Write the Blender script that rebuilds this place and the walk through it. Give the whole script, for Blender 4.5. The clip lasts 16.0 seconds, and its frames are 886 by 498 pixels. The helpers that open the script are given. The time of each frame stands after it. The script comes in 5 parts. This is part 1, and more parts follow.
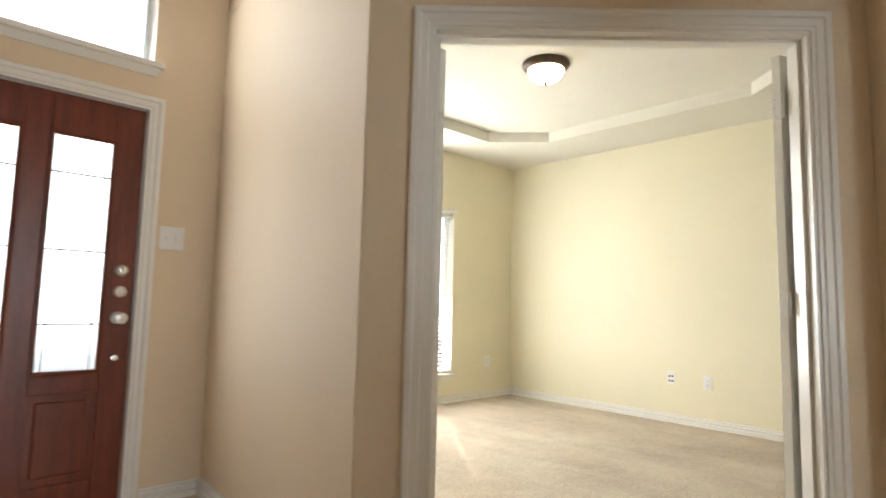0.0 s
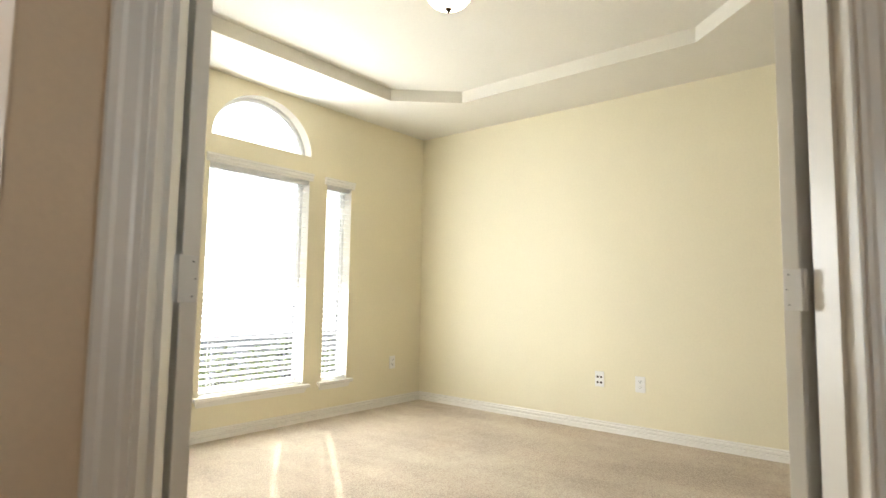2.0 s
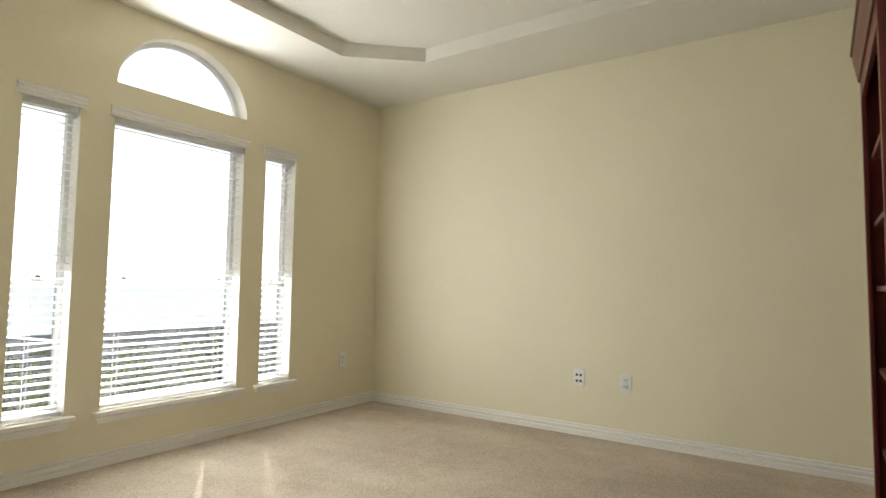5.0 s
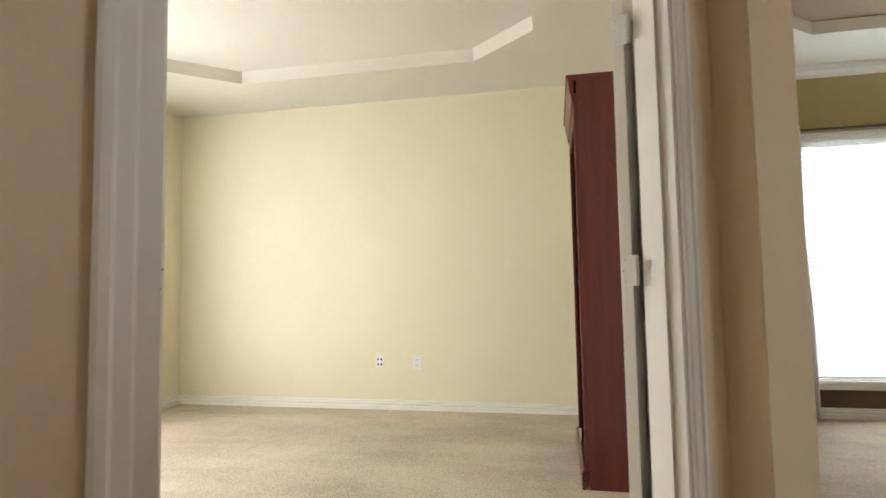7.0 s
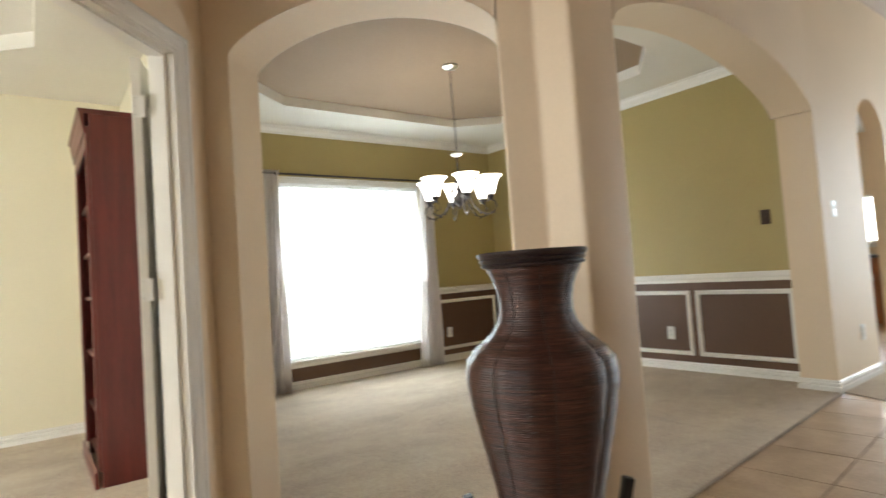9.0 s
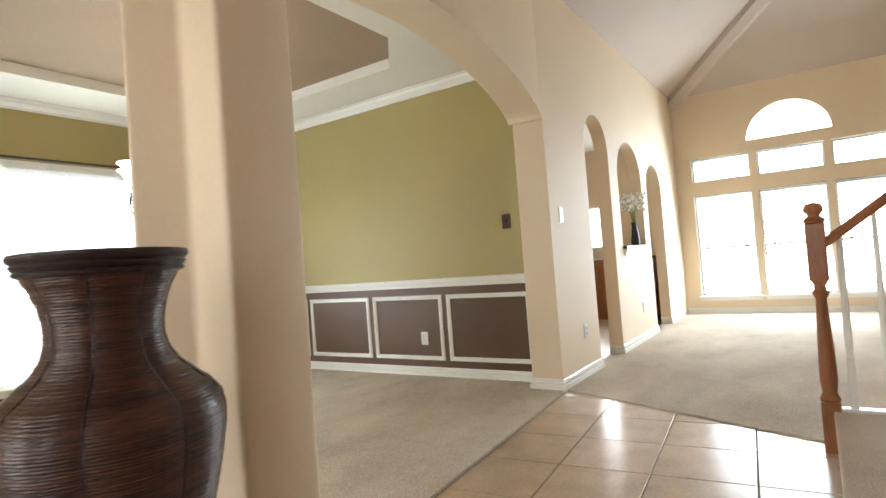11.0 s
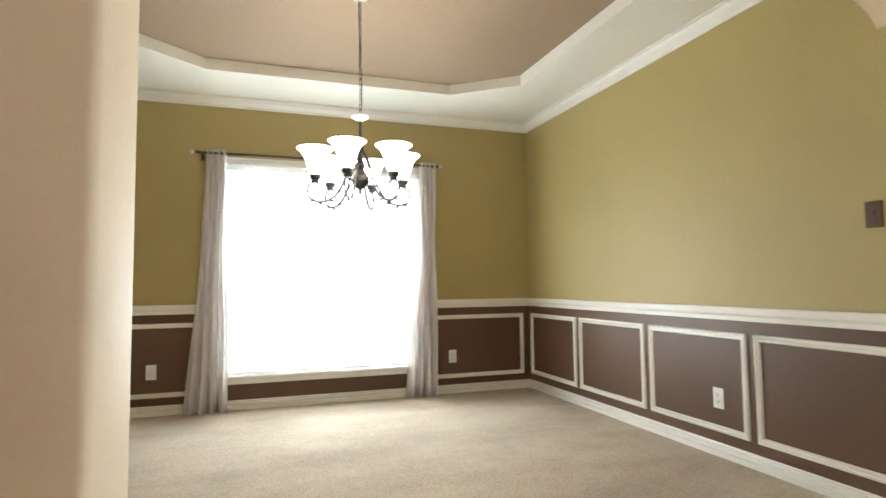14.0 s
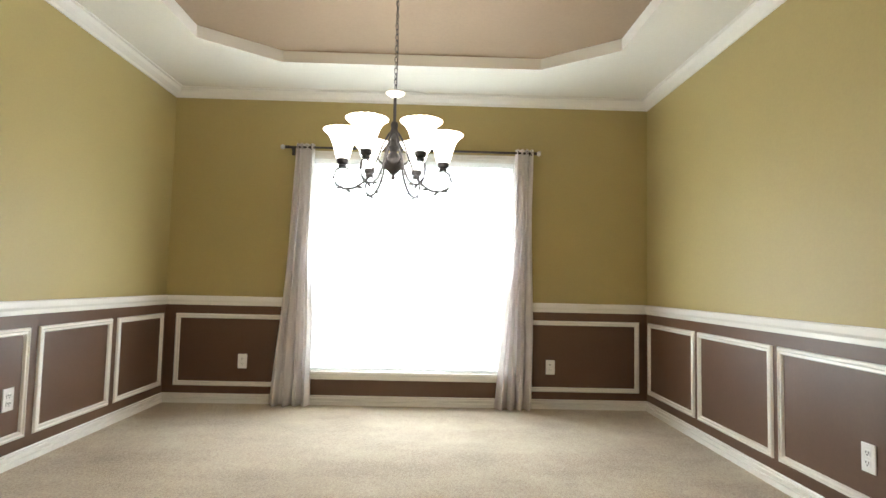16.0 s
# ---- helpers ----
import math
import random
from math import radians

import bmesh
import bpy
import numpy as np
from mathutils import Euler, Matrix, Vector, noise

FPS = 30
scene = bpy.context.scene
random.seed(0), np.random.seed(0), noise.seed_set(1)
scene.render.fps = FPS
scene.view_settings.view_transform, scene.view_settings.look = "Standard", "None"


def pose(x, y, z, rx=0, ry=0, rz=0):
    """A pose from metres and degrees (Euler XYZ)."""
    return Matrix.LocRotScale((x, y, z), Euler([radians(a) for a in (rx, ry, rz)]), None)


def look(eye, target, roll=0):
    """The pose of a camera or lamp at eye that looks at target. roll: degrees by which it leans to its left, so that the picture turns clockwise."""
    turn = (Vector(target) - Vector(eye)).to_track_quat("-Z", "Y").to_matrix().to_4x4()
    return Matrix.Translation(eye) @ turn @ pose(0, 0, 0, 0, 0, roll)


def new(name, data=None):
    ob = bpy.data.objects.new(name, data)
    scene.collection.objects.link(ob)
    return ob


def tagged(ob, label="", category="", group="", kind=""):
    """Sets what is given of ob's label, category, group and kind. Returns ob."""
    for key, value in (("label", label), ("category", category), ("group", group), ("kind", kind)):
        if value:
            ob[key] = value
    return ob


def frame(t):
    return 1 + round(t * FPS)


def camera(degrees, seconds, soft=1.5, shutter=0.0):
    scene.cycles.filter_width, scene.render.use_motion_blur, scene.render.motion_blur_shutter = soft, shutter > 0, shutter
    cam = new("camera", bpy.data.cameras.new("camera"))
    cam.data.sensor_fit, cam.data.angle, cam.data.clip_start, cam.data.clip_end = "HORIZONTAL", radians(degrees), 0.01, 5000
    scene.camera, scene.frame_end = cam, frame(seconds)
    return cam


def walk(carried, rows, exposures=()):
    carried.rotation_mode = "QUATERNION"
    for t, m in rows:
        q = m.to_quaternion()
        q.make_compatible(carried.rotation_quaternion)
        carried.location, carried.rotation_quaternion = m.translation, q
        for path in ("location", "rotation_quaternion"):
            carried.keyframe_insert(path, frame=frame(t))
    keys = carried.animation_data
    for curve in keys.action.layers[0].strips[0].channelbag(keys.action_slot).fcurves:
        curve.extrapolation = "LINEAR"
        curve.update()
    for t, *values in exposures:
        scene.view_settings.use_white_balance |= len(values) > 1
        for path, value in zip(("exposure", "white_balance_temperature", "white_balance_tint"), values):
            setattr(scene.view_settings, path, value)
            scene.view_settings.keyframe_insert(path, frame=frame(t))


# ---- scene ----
cam = camera(77.1, 16.0, shutter=0.4)
PATH = [
    (0, (0.334, 0.36, 1.046), (1.704, 1.804, 1.237), 1.4),
    (0.5, (0.536, 0.458, 1.045), (2.035, 1.768, 1.233), 1.0),
    (1, (0.71, 0.543, 1.052), (2.258, 1.797, 1.227), 0.7),
    (1.5, (0.973, 0.658, 1.042), (2.525, 1.908, 1.216), 0.8),
    (2, (1.196, 0.788, 1.043), (2.734, 2.055, 1.211), 0.9),
    (2.5, (1.423, 0.954, 1.041), (2.959, 2.223, 1.217), 1.2),
    (3, (1.656, 1.051, 1.04), (3.148, 2.372, 1.213), 1.3),
    (3.2, (1.726, 1.063, 1.039), (3.167, 2.44, 1.209), 1.5),
    (5.5, (1.492, 1.254, 1.035), (3.195, 2.296, 1.157), 0.7),
    (6, (1.307, 1.201, 1.04), (3.064, 2.149, 1.158), 0.6),
    (6.5, (1.094, 1.183, 1.043), (2.98, 1.836, 1.163), 0.1),
    (7, (0.888, 1.181, 1.031), (2.844, 1.575, 1.165), -1.0),
    (7.5, (0.656, 1.184, 1.034), (2.631, 1.462, 1.184), -1.0),
    (8, (0.471, 1.236, 1.052), (2.442, 0.922, 1.184), -1.7),
    (8.5, (0.318, 1.302, 1.049), (2.112, 0.425, 1.164), -3.6),
    (9, (0.16, 1.331, 1.046), (1.763, 0.138, 1.138), -4.0),
    (9.5, (0.02, 1.306, 1.028), (1.401, -0.139, 1.094), -4.2),
    (10, (0.032, 1.147, 1.011), (1.204, -0.473, 1.062), -4.4),
    (10.2, (0.039, 1.056, 1.012), (1.135, -0.616, 1.058), -4.5),
    (12.3, (0.285, -0.082, 1.043), (1.596, -1.59, 1.13), -3.0),
    (12.5, (0.314, -0.19, 1.046), (1.698, -1.632, 1.133), -2.9),
    (13, (0.37, -0.463, 1.045), (1.99, -1.631, 1.159), -2.1),
    (13.5, (0.428, -0.666, 1.049), (2.21, -1.568, 1.162), -1.5),
    (14, (0.505, -0.883, 1.043), (2.394, -1.528, 1.168), -0.6),
    (14.5, (0.561, -1.092, 1.044), (2.519, -1.479, 1.171), -0.1),
    (15, (0.573, -1.295, 1.027), (2.564, -1.42, 1.159), 0.8),
    (15.5, (0.69, -1.488, 1.022), (2.685, -1.555, 1.146), 1.1),
    (16, (0.825, -1.66, 1.033), (2.82, -1.703, 1.159), 1.3),
]
EXPOSURE = [(0, 1.68), (0.5, 1.73), (1.5, 1.78), (2.2, 1.43), (3, 0.98), (5.5, 0.78), (6, 1.05), (6.3, 1.18), (7, 1.50), (8.5, 1.66), (9.5, 1.94), (10, 1.88), (12.5, 2.48), (14, 2.28), (15, 2.20), (16, 2.21)]
walk(cam, [(t, look(eye, target, roll)) for t, eye, target, roll in PATH], EXPOSURE)

# ---- world, sun, large lights ----
SUN_AZ, SUN_EL = math.degrees(math.atan2(0.593, 0.805)), 37.0   # clockwise from +y
world = bpy.data.worlds.new("world")
scene.world = world
world.use_nodes = True
wn = world.node_tree.nodes
sky = wn.new("ShaderNodeTexSky")
sky.sky_type, sky.sun_disc = "NISHITA", False
sky.sun_elevation, sky.sun_rotation = radians(SUN_EL), radians(SUN_AZ)
world.node_tree.links.new(sky.outputs[0], wn["Background"].inputs[0])
wn["Background"].inputs[1].default_value = 0.05
a, e = radians(SUN_AZ), radians(SUN_EL)
sun_dir = Vector((math.sin(a) * math.cos(e), math.cos(a) * math.cos(e), math.sin(e)))
sun = new("sun", bpy.data.lights.new("sun", "SUN"))
sun.data.energy, sun.data.angle, sun.data.color = 5.0, radians(0.5), (1.0, 0.95, 0.86)
sun.matrix_world = look(sun_dir * 30, (0, 0, 0))


def window_lamp(eye, target, w, h, power, color=(0.93, 0.97, 1.0)):
    ob = new("window_daylight", bpy.data.lights.new("window_daylight", "AREA"))
    ob.data.shape, ob.data.size, ob.data.size_y = "RECTANGLE", w, h
    ob.data.energy, ob.data.color = power, color
    ob.matrix_world = look(eye, target)
    return ob


DAY = (0.93, 0.97, 1.0)
for x, w, upper, lower in ((2.835, 0.25, 3.2, 1.8), (3.585, 0.85, 9.0, 7.0), (4.34, 0.25, 1.7, 1.6)):
    window_lamp((x, 4.560, 1.52), (x, 0, 1.52), w, 0.84, upper, DAY)
    window_lamp((x, 4.642, 0.72), (x, 0, 0.72), w, 0.72, lower, DAY)
window_lamp((3.59, 4.52, 2.37), (3.59, 0, 2.2), 0.75, 0.3, 3.6, DAY)
COOL = (0.82, 0.93, 1.0)
window_lamp((5.525, -1.49, 1.2), (0, -1.49, 3.4), 1.66, 1.7, 15.5, COOL)
window_lamp((5.95, -1.49, 1.2), (0, -1.49, 1.2), 1.7, 1.8, 30, COOL)
window_lamp((0.2, -8.08, 1.3), (0.2, 0, -0.9), 2.3, 2.4, 45, (0.72, 0.87, 1.0))
window_lamp((3.15, -8.08, 1.42), (3.0, 0, 1.3), 0.75, 0.6, 9.6, DAY)
window_lamp((0.693, 3.41, 1.24), (0.7, 0, 1.3), 0.7, 1.1, 3.4, DAY)
window_lamp((0.65, 3.40, 2.62), (0.9, 0, 1.5), 0.95, 0.7, 4.6, DAY)



# ---- materials ----
def ramp_mix(nt, fac, c0, c1, lo=0.35, hi=0.65):
    r = nt.nodes.new("ShaderNodeValToRGB")
    r.color_ramp.elements[0].position, r.color_ramp.elements[1].position = lo, hi
    r.color_ramp.elements[0].color, r.color_ramp.elements[1].color = (*c0, 1), (*c1, 1)
    nt.links.new(fac, r.inputs[0])
    return r.outputs[0]


def shade(c, k):
    return tuple(min(1.0, v * k) for v in c)


def material(name, color, rough=0.6, metal=0.0, vary=0.06, scale=2.0, grain=120.0, bump=0.0, bump_dist=0.002,
             stretch=(1, 1, 1), spec=0.5, rounding=0.0, per_object=0.0):
    m = bpy.data.materials.new(name)
    m.use_nodes = True
    nt = m.node_tree
    p = nt.nodes["Principled BSDF"]
    p.inputs["Roughness"].default_value, p.inputs["Metallic"].default_value = rough, metal
    p.inputs["Specular IOR Level"].default_value = spec
    co = nt.nodes.new("ShaderNodeTexCoord")
    mp = nt.nodes.new("ShaderNodeMapping")
    mp.inputs["Scale"].default_value = stretch
    nt.links.new(co.outputs["Object"], mp.inputs[0])
    big, fine = nt.nodes.new("ShaderNodeTexNoise"), nt.nodes.new("ShaderNodeTexNoise")
    big.inputs["Scale"].default_value, big.inputs["Detail"].default_value = scale, 3
    fine.inputs["Scale"].default_value, fine.inputs["Detail"].default_value = grain, 2
    nt.links.new(mp.outputs[0], big.inputs["Vector"])
    nt.links.new(mp.outputs[0], fine.inputs["Vector"])
    add = nt.nodes.new("ShaderNodeMath")
    add.operation = "MULTIPLY_ADD"
    add.inputs[1].default_value = 0.6
    half = nt.nodes.new("ShaderNodeMath")
    half.operation = "MULTIPLY"
    half.inputs[1].default_value = 0.4
    nt.links.new(fine.outputs[0], half.inputs[0])
    nt.links.new(big.outputs[0], add.inputs[0])
    nt.links.new(half.outputs[0], add.inputs[2])
    fac = add.outputs[0]
    if per_object:
        info, mul = nt.nodes.new("ShaderNodeObjectInfo"), nt.nodes.new("ShaderNodeMath")
        mul.operation = "MULTIPLY_ADD"
        mul.inputs[1].default_value, mul.inputs[2].default_value = per_object, -per_object / 2
        nt.links.new(info.outputs["Random"], mul.inputs[0])
        tot = nt.nodes.new("ShaderNodeMath")
        nt.links.new(fac, tot.inputs[0])
        nt.links.new(mul.outputs[0], tot.inputs[1])
        fac = tot.outputs[0]
    nt.links.new(ramp_mix(nt, fac, shade(color, 1 - vary), shade(color, 1 + vary)), p.inputs["Base Color"])
    last = None
    if rounding:
        bv = nt.nodes.new("ShaderNodeBevel")
        bv.samples = 4
        bv.inputs[0].default_value = rounding
        last = bv.outputs[0]
    if bump:
        b = nt.nodes.new("ShaderNodeBump")
        b.inputs["Strength"].default_value, b.inputs["Distance"].default_value = bump, bump_dist
        nt.links.new(fine.outputs[0], b.inputs["Height"])
        if last:
            nt.links.new(last, b.inputs["Normal"])
        last = b.outputs[0]
    if last:
        nt.links.new(last, p.inputs["Normal"])
    return m


def emitter(name, color, strength):
    m = bpy.data.materials.new(name)
    m.use_nodes = True
    p = m.node_tree.nodes["Principled BSDF"]
    p.inputs["Base Color"].default_value = (0.9, 0.88, 0.82, 1)
    p.inputs["Emission Color"].default_value = (*color, 1)
    p.inputs["Emission Strength"].default_value = strength
    p.inputs["Roughness"].default_value = 0.35
    return m


def glass(name, rough=0.0):
    m = bpy.data.materials.new(name)
    m.use_nodes = True
    p = m.node_tree.nodes["Principled BSDF"]
    p.inputs["Base Color"].default_value = (0.95, 0.98, 0.97, 1)
    p.inputs["Transmission Weight"].default_value = 1.0
    p.inputs["Roughness"].default_value, p.inputs["IOR"].default_value = rough, 1.45
    return m


def thin_cloth(name, color, through_share, rough=0.7, bump_scale=0.0):
    m = material(name, color, rough, vary=0.05, scale=6, grain=90, bump=0.2 if bump_scale else 0)
    nt = m.node_tree
    p, out = nt.nodes["Principled BSDF"], nt.nodes["Material Output"]
    tr, mix = nt.nodes.new("ShaderNodeBsdfTranslucent"), nt.nodes.new("ShaderNodeMixShader")
    tr.inputs[0].default_value = (*color, 1)
    mix.inputs[0].default_value = through_share
    nt.links.new(p.outputs[0], mix.inputs[1])
    nt.links.new(tr.outputs[0], mix.inputs[2])
    nt.links.new(mix.outputs[0], out.inputs[0])
    return m


M_FOYER = material("beige_wall_paint", (0.76, 0.615, 0.44), 0.62, vary=0.03, scale=1.2, grain=70, bump=0.25, bump_dist=0.002, rounding=0.015)
M_FOYER_SQUARE = material("beige_wall_paint_square", (0.76, 0.615, 0.44), 0.62, vary=0.03, scale=1.2, grain=70, bump=0.25, bump_dist=0.002)
# vault and its hip: one even tan, darker and greyer than the walls
M_VAULT = material("vault_ceiling_tan", (0.50, 0.41, 0.34), 0.8, vary=0.03, scale=1.5, grain=55, bump=0.3, bump_dist=0.003)
M_STUDY = material("cream_wall_paint", (0.78, 0.72, 0.54), 0.6, vary=0.03, scale=1.2, grain=70, bump=0.2, bump_dist=0.0015)
M_OLIVE = material("olive_wall_paint", (0.438, 0.352, 0.145), 0.55, vary=0.04, scale=1.2, grain=70, bump=0.2, bump_dist=0.0015)
M_BROWN = material("brown_wainscot_paint", (0.118, 0.060, 0.032), 0.45, vary=0.08, scale=1.5, grain=70, bump=0.15, bump_dist=0.0015)
M_CEIL = material("white_ceiling_paint", (0.74, 0.71, 0.63), 0.8, vary=0.03, scale=1.5, grain=55, bump=0.3, bump_dist=0.003)
M_TRAY = material("tan_tray_paint", (0.31, 0.222, 0.145), 0.75, vary=0.06, scale=1.2, grain=55, bump=0.25, bump_dist=0.003)
M_TRIM = material("white_trim_paint", (0.84, 0.815, 0.76), 0.26, vary=0.01, scale=4, grain=60)
M_PLATE = material("white_plastic", (0.82, 0.81, 0.78), 0.3, vary=0.02)
M_SLOT = material("dark_slot", (0.03, 0.03, 0.03), 0.6)
M_CARPET = material("beige_carpet", (0.57, 0.485, 0.385), 0.95, vary=0.12, scale=1.6, grain=160, bump=0.9, bump_dist=0.008, spec=0.1)
nt = M_CARPET.node_tree
# vacuum marks: long soft streaks; pile: fine speckle
co = nt.nodes.new("ShaderNodeTexCoord")
for turn, stretch, size, share in ((0.55, (3.0, 1.0, 1), 1.3, 0.10), (-0.6, (2.4, 0.9, 1), 1.0, 0.08), (0.1, (1.0, 1.2, 1), 9.0, 0.05), (0.0, (1, 1, 1), 140.0, 0.30)):
    mpg, streak, hue = nt.nodes.new("ShaderNodeMapping"), nt.nodes.new("ShaderNodeTexNoise"), nt.nodes.new("ShaderNodeMix")
    mpg.inputs["Scale"].default_value, mpg.inputs["Rotation"].default_value = stretch, (0, 0, turn)
    streak.inputs["Scale"].default_value, streak.inputs["Detail"].default_value = size, 2
    hue.data_type, hue.blend_type = "RGBA", "OVERLAY"
    hue.inputs["Factor"].default_value = share
    old = nt.nodes["Principled BSDF"].inputs["Base Color"].links[0].from_socket
    tone = ramp_mix(nt, streak.outputs[0], (0.2, 0.2, 0.2), (0.8, 0.8, 0.8), 0.38, 0.62)
    nt.links.new(co.outputs["Object"], mpg.inputs[0])
    nt.links.new(mpg.outputs[0], streak.inputs["Vector"])
    nt.links.new(old, hue.inputs[6])
    nt.links.new(tone, hue.inputs[7])
    nt.links.new(hue.outputs[2], nt.nodes["Principled BSDF"].inputs["Base Color"])
M_TILE = material("beige_floor_tile", (0.50, 0.37, 0.26), 0.26, vary=0.16, scale=5, grain=60, bump=0.12, bump_dist=0.002, per_object=0.12)
M_GROUT = material("brown_grout", (0.20, 0.14, 0.10), 0.9, vary=0.12, grain=200)
M_MAHOG = material("mahogany_door_wood", (0.16, 0.032, 0.012), 0.28, vary=0.35, scale=3, grain=30, stretch=(9, 9, 0.7), bump=0.06)
M_CHERRY = material("dark_cherry_wood", (0.105, 0.014, 0.011), 0.32, vary=0.3, scale=3, grain=30, stretch=(9, 9, 0.7), bump=0.05)
M_NICKEL = material("brushed_nickel", (0.72, 0.70, 0.66), 0.28, 1.0, vary=0.05)
M_BRONZE = material("oil_rubbed_bronze", (0.075, 0.05, 0.038), 0.4, 0.75, vary=0.25, scale=30)
M_IRON = material("dark_iron", (0.06, 0.055, 0.055), 0.42, 0.6, vary=0.25, scale=30)
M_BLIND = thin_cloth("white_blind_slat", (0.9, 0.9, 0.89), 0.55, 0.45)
M_CURTAIN = thin_cloth("pale_grey_curtain", (0.93, 0.895, 0.885), 0.45, 0.8, 1)
M_GLASS = glass("clear_glass")
M_RAIN = glass("textured_glass", 0.25)
M_CAME = material("lead_came", (0.09, 0.09, 0.09), 0.5, 0.6)
M_SHADE = emitter("frosted_shade_lit", (1.0, 0.95, 0.86), 2.0)
M_DOME = emitter("frosted_dome_lit", (1.0, 0.82, 0.55), 2.7)
M_CAN = emitter("recessed_lamp_lit", (1.0, 0.9, 0.75), 4.6)
M_FINIAL = material("clear_finial_glass", (0.8, 0.8, 0.8), 0.1, 0.2)
M_RATTAN = material("dark_rattan", (0.050, 0.018, 0.011), 0.34, vary=0.8, scale=7, grain=26, stretch=(1, 1, 16), bump=0.5, bump_dist=0.004)
M_RATTAN_DARK = material("dark_rattan_band", (0.022, 0.013, 0.012), 0.36, vary=0.4, scale=12, grain=60, stretch=(1, 1, 8), bump=0.4, bump_dist=0.003)
M_BLACK = material("black_painted_wood", (0.018, 0.016, 0.016), 0.4, vary=0.2)
M_OAK = material("oak_stair_wood", (0.30, 0.105, 0.035), 0.3, vary=0.25, scale=3, grain=30, stretch=(8, 8, 1))
M_STONE = material("dark_countertop", (0.05, 0.045, 0.04), 0.2, vary=0.4, scale=20)
M_PETAL = material("white_petal", (0.8, 0.78, 0.72), 0.7, vary=0.08)
M_SOIL = material("mulch_ground", (0.27, 0.27, 0.28), 0.9, vary=0.4, scale=6, grain=60, bump=0.8, bump_dist=0.02)
M_LEAF = thin_cloth("shrub_leaf", (0.27, 0.36, 0.065), 0.5, 0.5)
# emission for added backdrop sheets, so the outdoors blows out to white
M_DAY = emitter("daylight_glow", (0.95, 0.98, 1.0), 1.15)
M_STREET = emitter("street_glow", (0.95, 0.98, 1.0), 0.95)


def screen_mesh(name, share):
    m = bpy.data.materials.new(name)
    m.use_nodes = True
    nt = m.node_tree
    p, clear, mix = nt.nodes["Principled BSDF"], nt.nodes.new("ShaderNodeBsdfTransparent"), nt.nodes.new("ShaderNodeMixShader")
    p.inputs["Base Color"].default_value, p.inputs["Roughness"].default_value = (0.12, 0.13, 0.14, 1), 0.6
    mix.inputs[0].default_value = share
    nt.links.new(clear.outputs[0], mix.inputs[1])
    nt.links.new(p.outputs[0], mix.inputs[2])
    nt.links.new(mix.outputs[0], nt.nodes["Material Output"].inputs[0])
    return m


M_SCREEN = screen_mesh("grey_screen_mesh", 0.28)
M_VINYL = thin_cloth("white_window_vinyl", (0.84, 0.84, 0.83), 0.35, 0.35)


# ---- mesh helpers ----
def quad(bm, pts, mi=0):
    f = bm.faces.new([bm.verts.new(p) for p in pts])
    f.material_index = mi
    return f


def box(bm, x0, x1, y0, y1, z0, z1, bevel=0.0, m=None):
    r = bmesh.ops.create_cube(bm, size=1.0)
    vs = r["verts"]
    bmesh.ops.scale(bm, vec=(x1 - x0, y1 - y0, z1 - z0), verts=vs)
    bmesh.ops.translate(bm, vec=((x0 + x1) / 2, (y0 + y1) / 2, (z0 + z1) / 2), verts=vs)
    if bevel:
        es = list({e for v in vs for e in v.link_edges})
        r = bmesh.ops.bevel(bm, geom=es, offset=bevel, segments=2, affect="EDGES", profile=0.5)
        vs = list({v for f in r["faces"] for v in f.verts} | {v for v in vs if v.is_valid})
    if m is not None:
        bmesh.ops.transform(bm, matrix=m, verts=vs)
    return bm


def prism(bm, poly, z0, z1):
    n = len(poly)
    lo, hi = [bm.verts.new((x, y, z0)) for x, y in poly], [bm.verts.new((x, y, z1)) for x, y in poly]
    for i in range(n):
        bm.faces.new((lo[i], lo[(i + 1) % n], hi[(i + 1) % n], hi[i]))
    bm.faces.new(hi)
    bm.faces.new(lo[::-1])
    return bm


def lathe(bm, profile, steps=24, m=None):
    """Turns (radius, z) pairs round the z axis."""
    rings = []
    for r, z in profile:
        rings.append([bm.verts.new((r * math.cos(t), r * math.sin(t), z)) for t in (2 * math.pi * k / steps for k in range(steps))])
    for a_, b_ in zip(rings, rings[1:]):
        for k in range(steps):
            bm.faces.new((a_[k], a_[(k + 1) % steps], b_[(k + 1) % steps], b_[k]))
    for ring, flip in ((rings[0], True), (rings[-1], False)):
        if profile[0 if flip else -1][0] > 0.0005:
            bm.faces.new(ring[::-1] if flip else ring)
    if m is not None:
        bmesh.ops.transform(bm, matrix=m, verts=[v for r in rings for v in r])
    return bm


def tube(bm, pts, radius, sides=8):
    """A round bar along points."""
    pts = [Vector(p) for p in pts]
    rings = []
    up = Vector((0, 0, 1))
    for i, p in enumerate(pts):
        d = (pts[min(i + 1, len(pts) - 1)] - pts[max(i - 1, 0)]).normalized()
        ref = up if abs(d.z) < 0.95 else Vector((1, 0, 0))
        s = d.cross(ref).normalized()
        u = s.cross(d)
        r = radius[i] if isinstance(radius, (list, tuple)) else radius
        rings.append([bm.verts.new(p + r * (math.cos(t) * s + math.sin(t) * u)) for t in (2 * math.pi * k / sides for k in range(sides))])
    for a_, b_ in zip(rings, rings[1:]):
        for k in range(sides):
            bm.faces.new((a_[k], a_[(k + 1) % sides], b_[(k + 1) % sides], b_[k]))
    bm.faces.new(rings[0][::-1])
    bm.faces.new(rings[-1])
    return bm


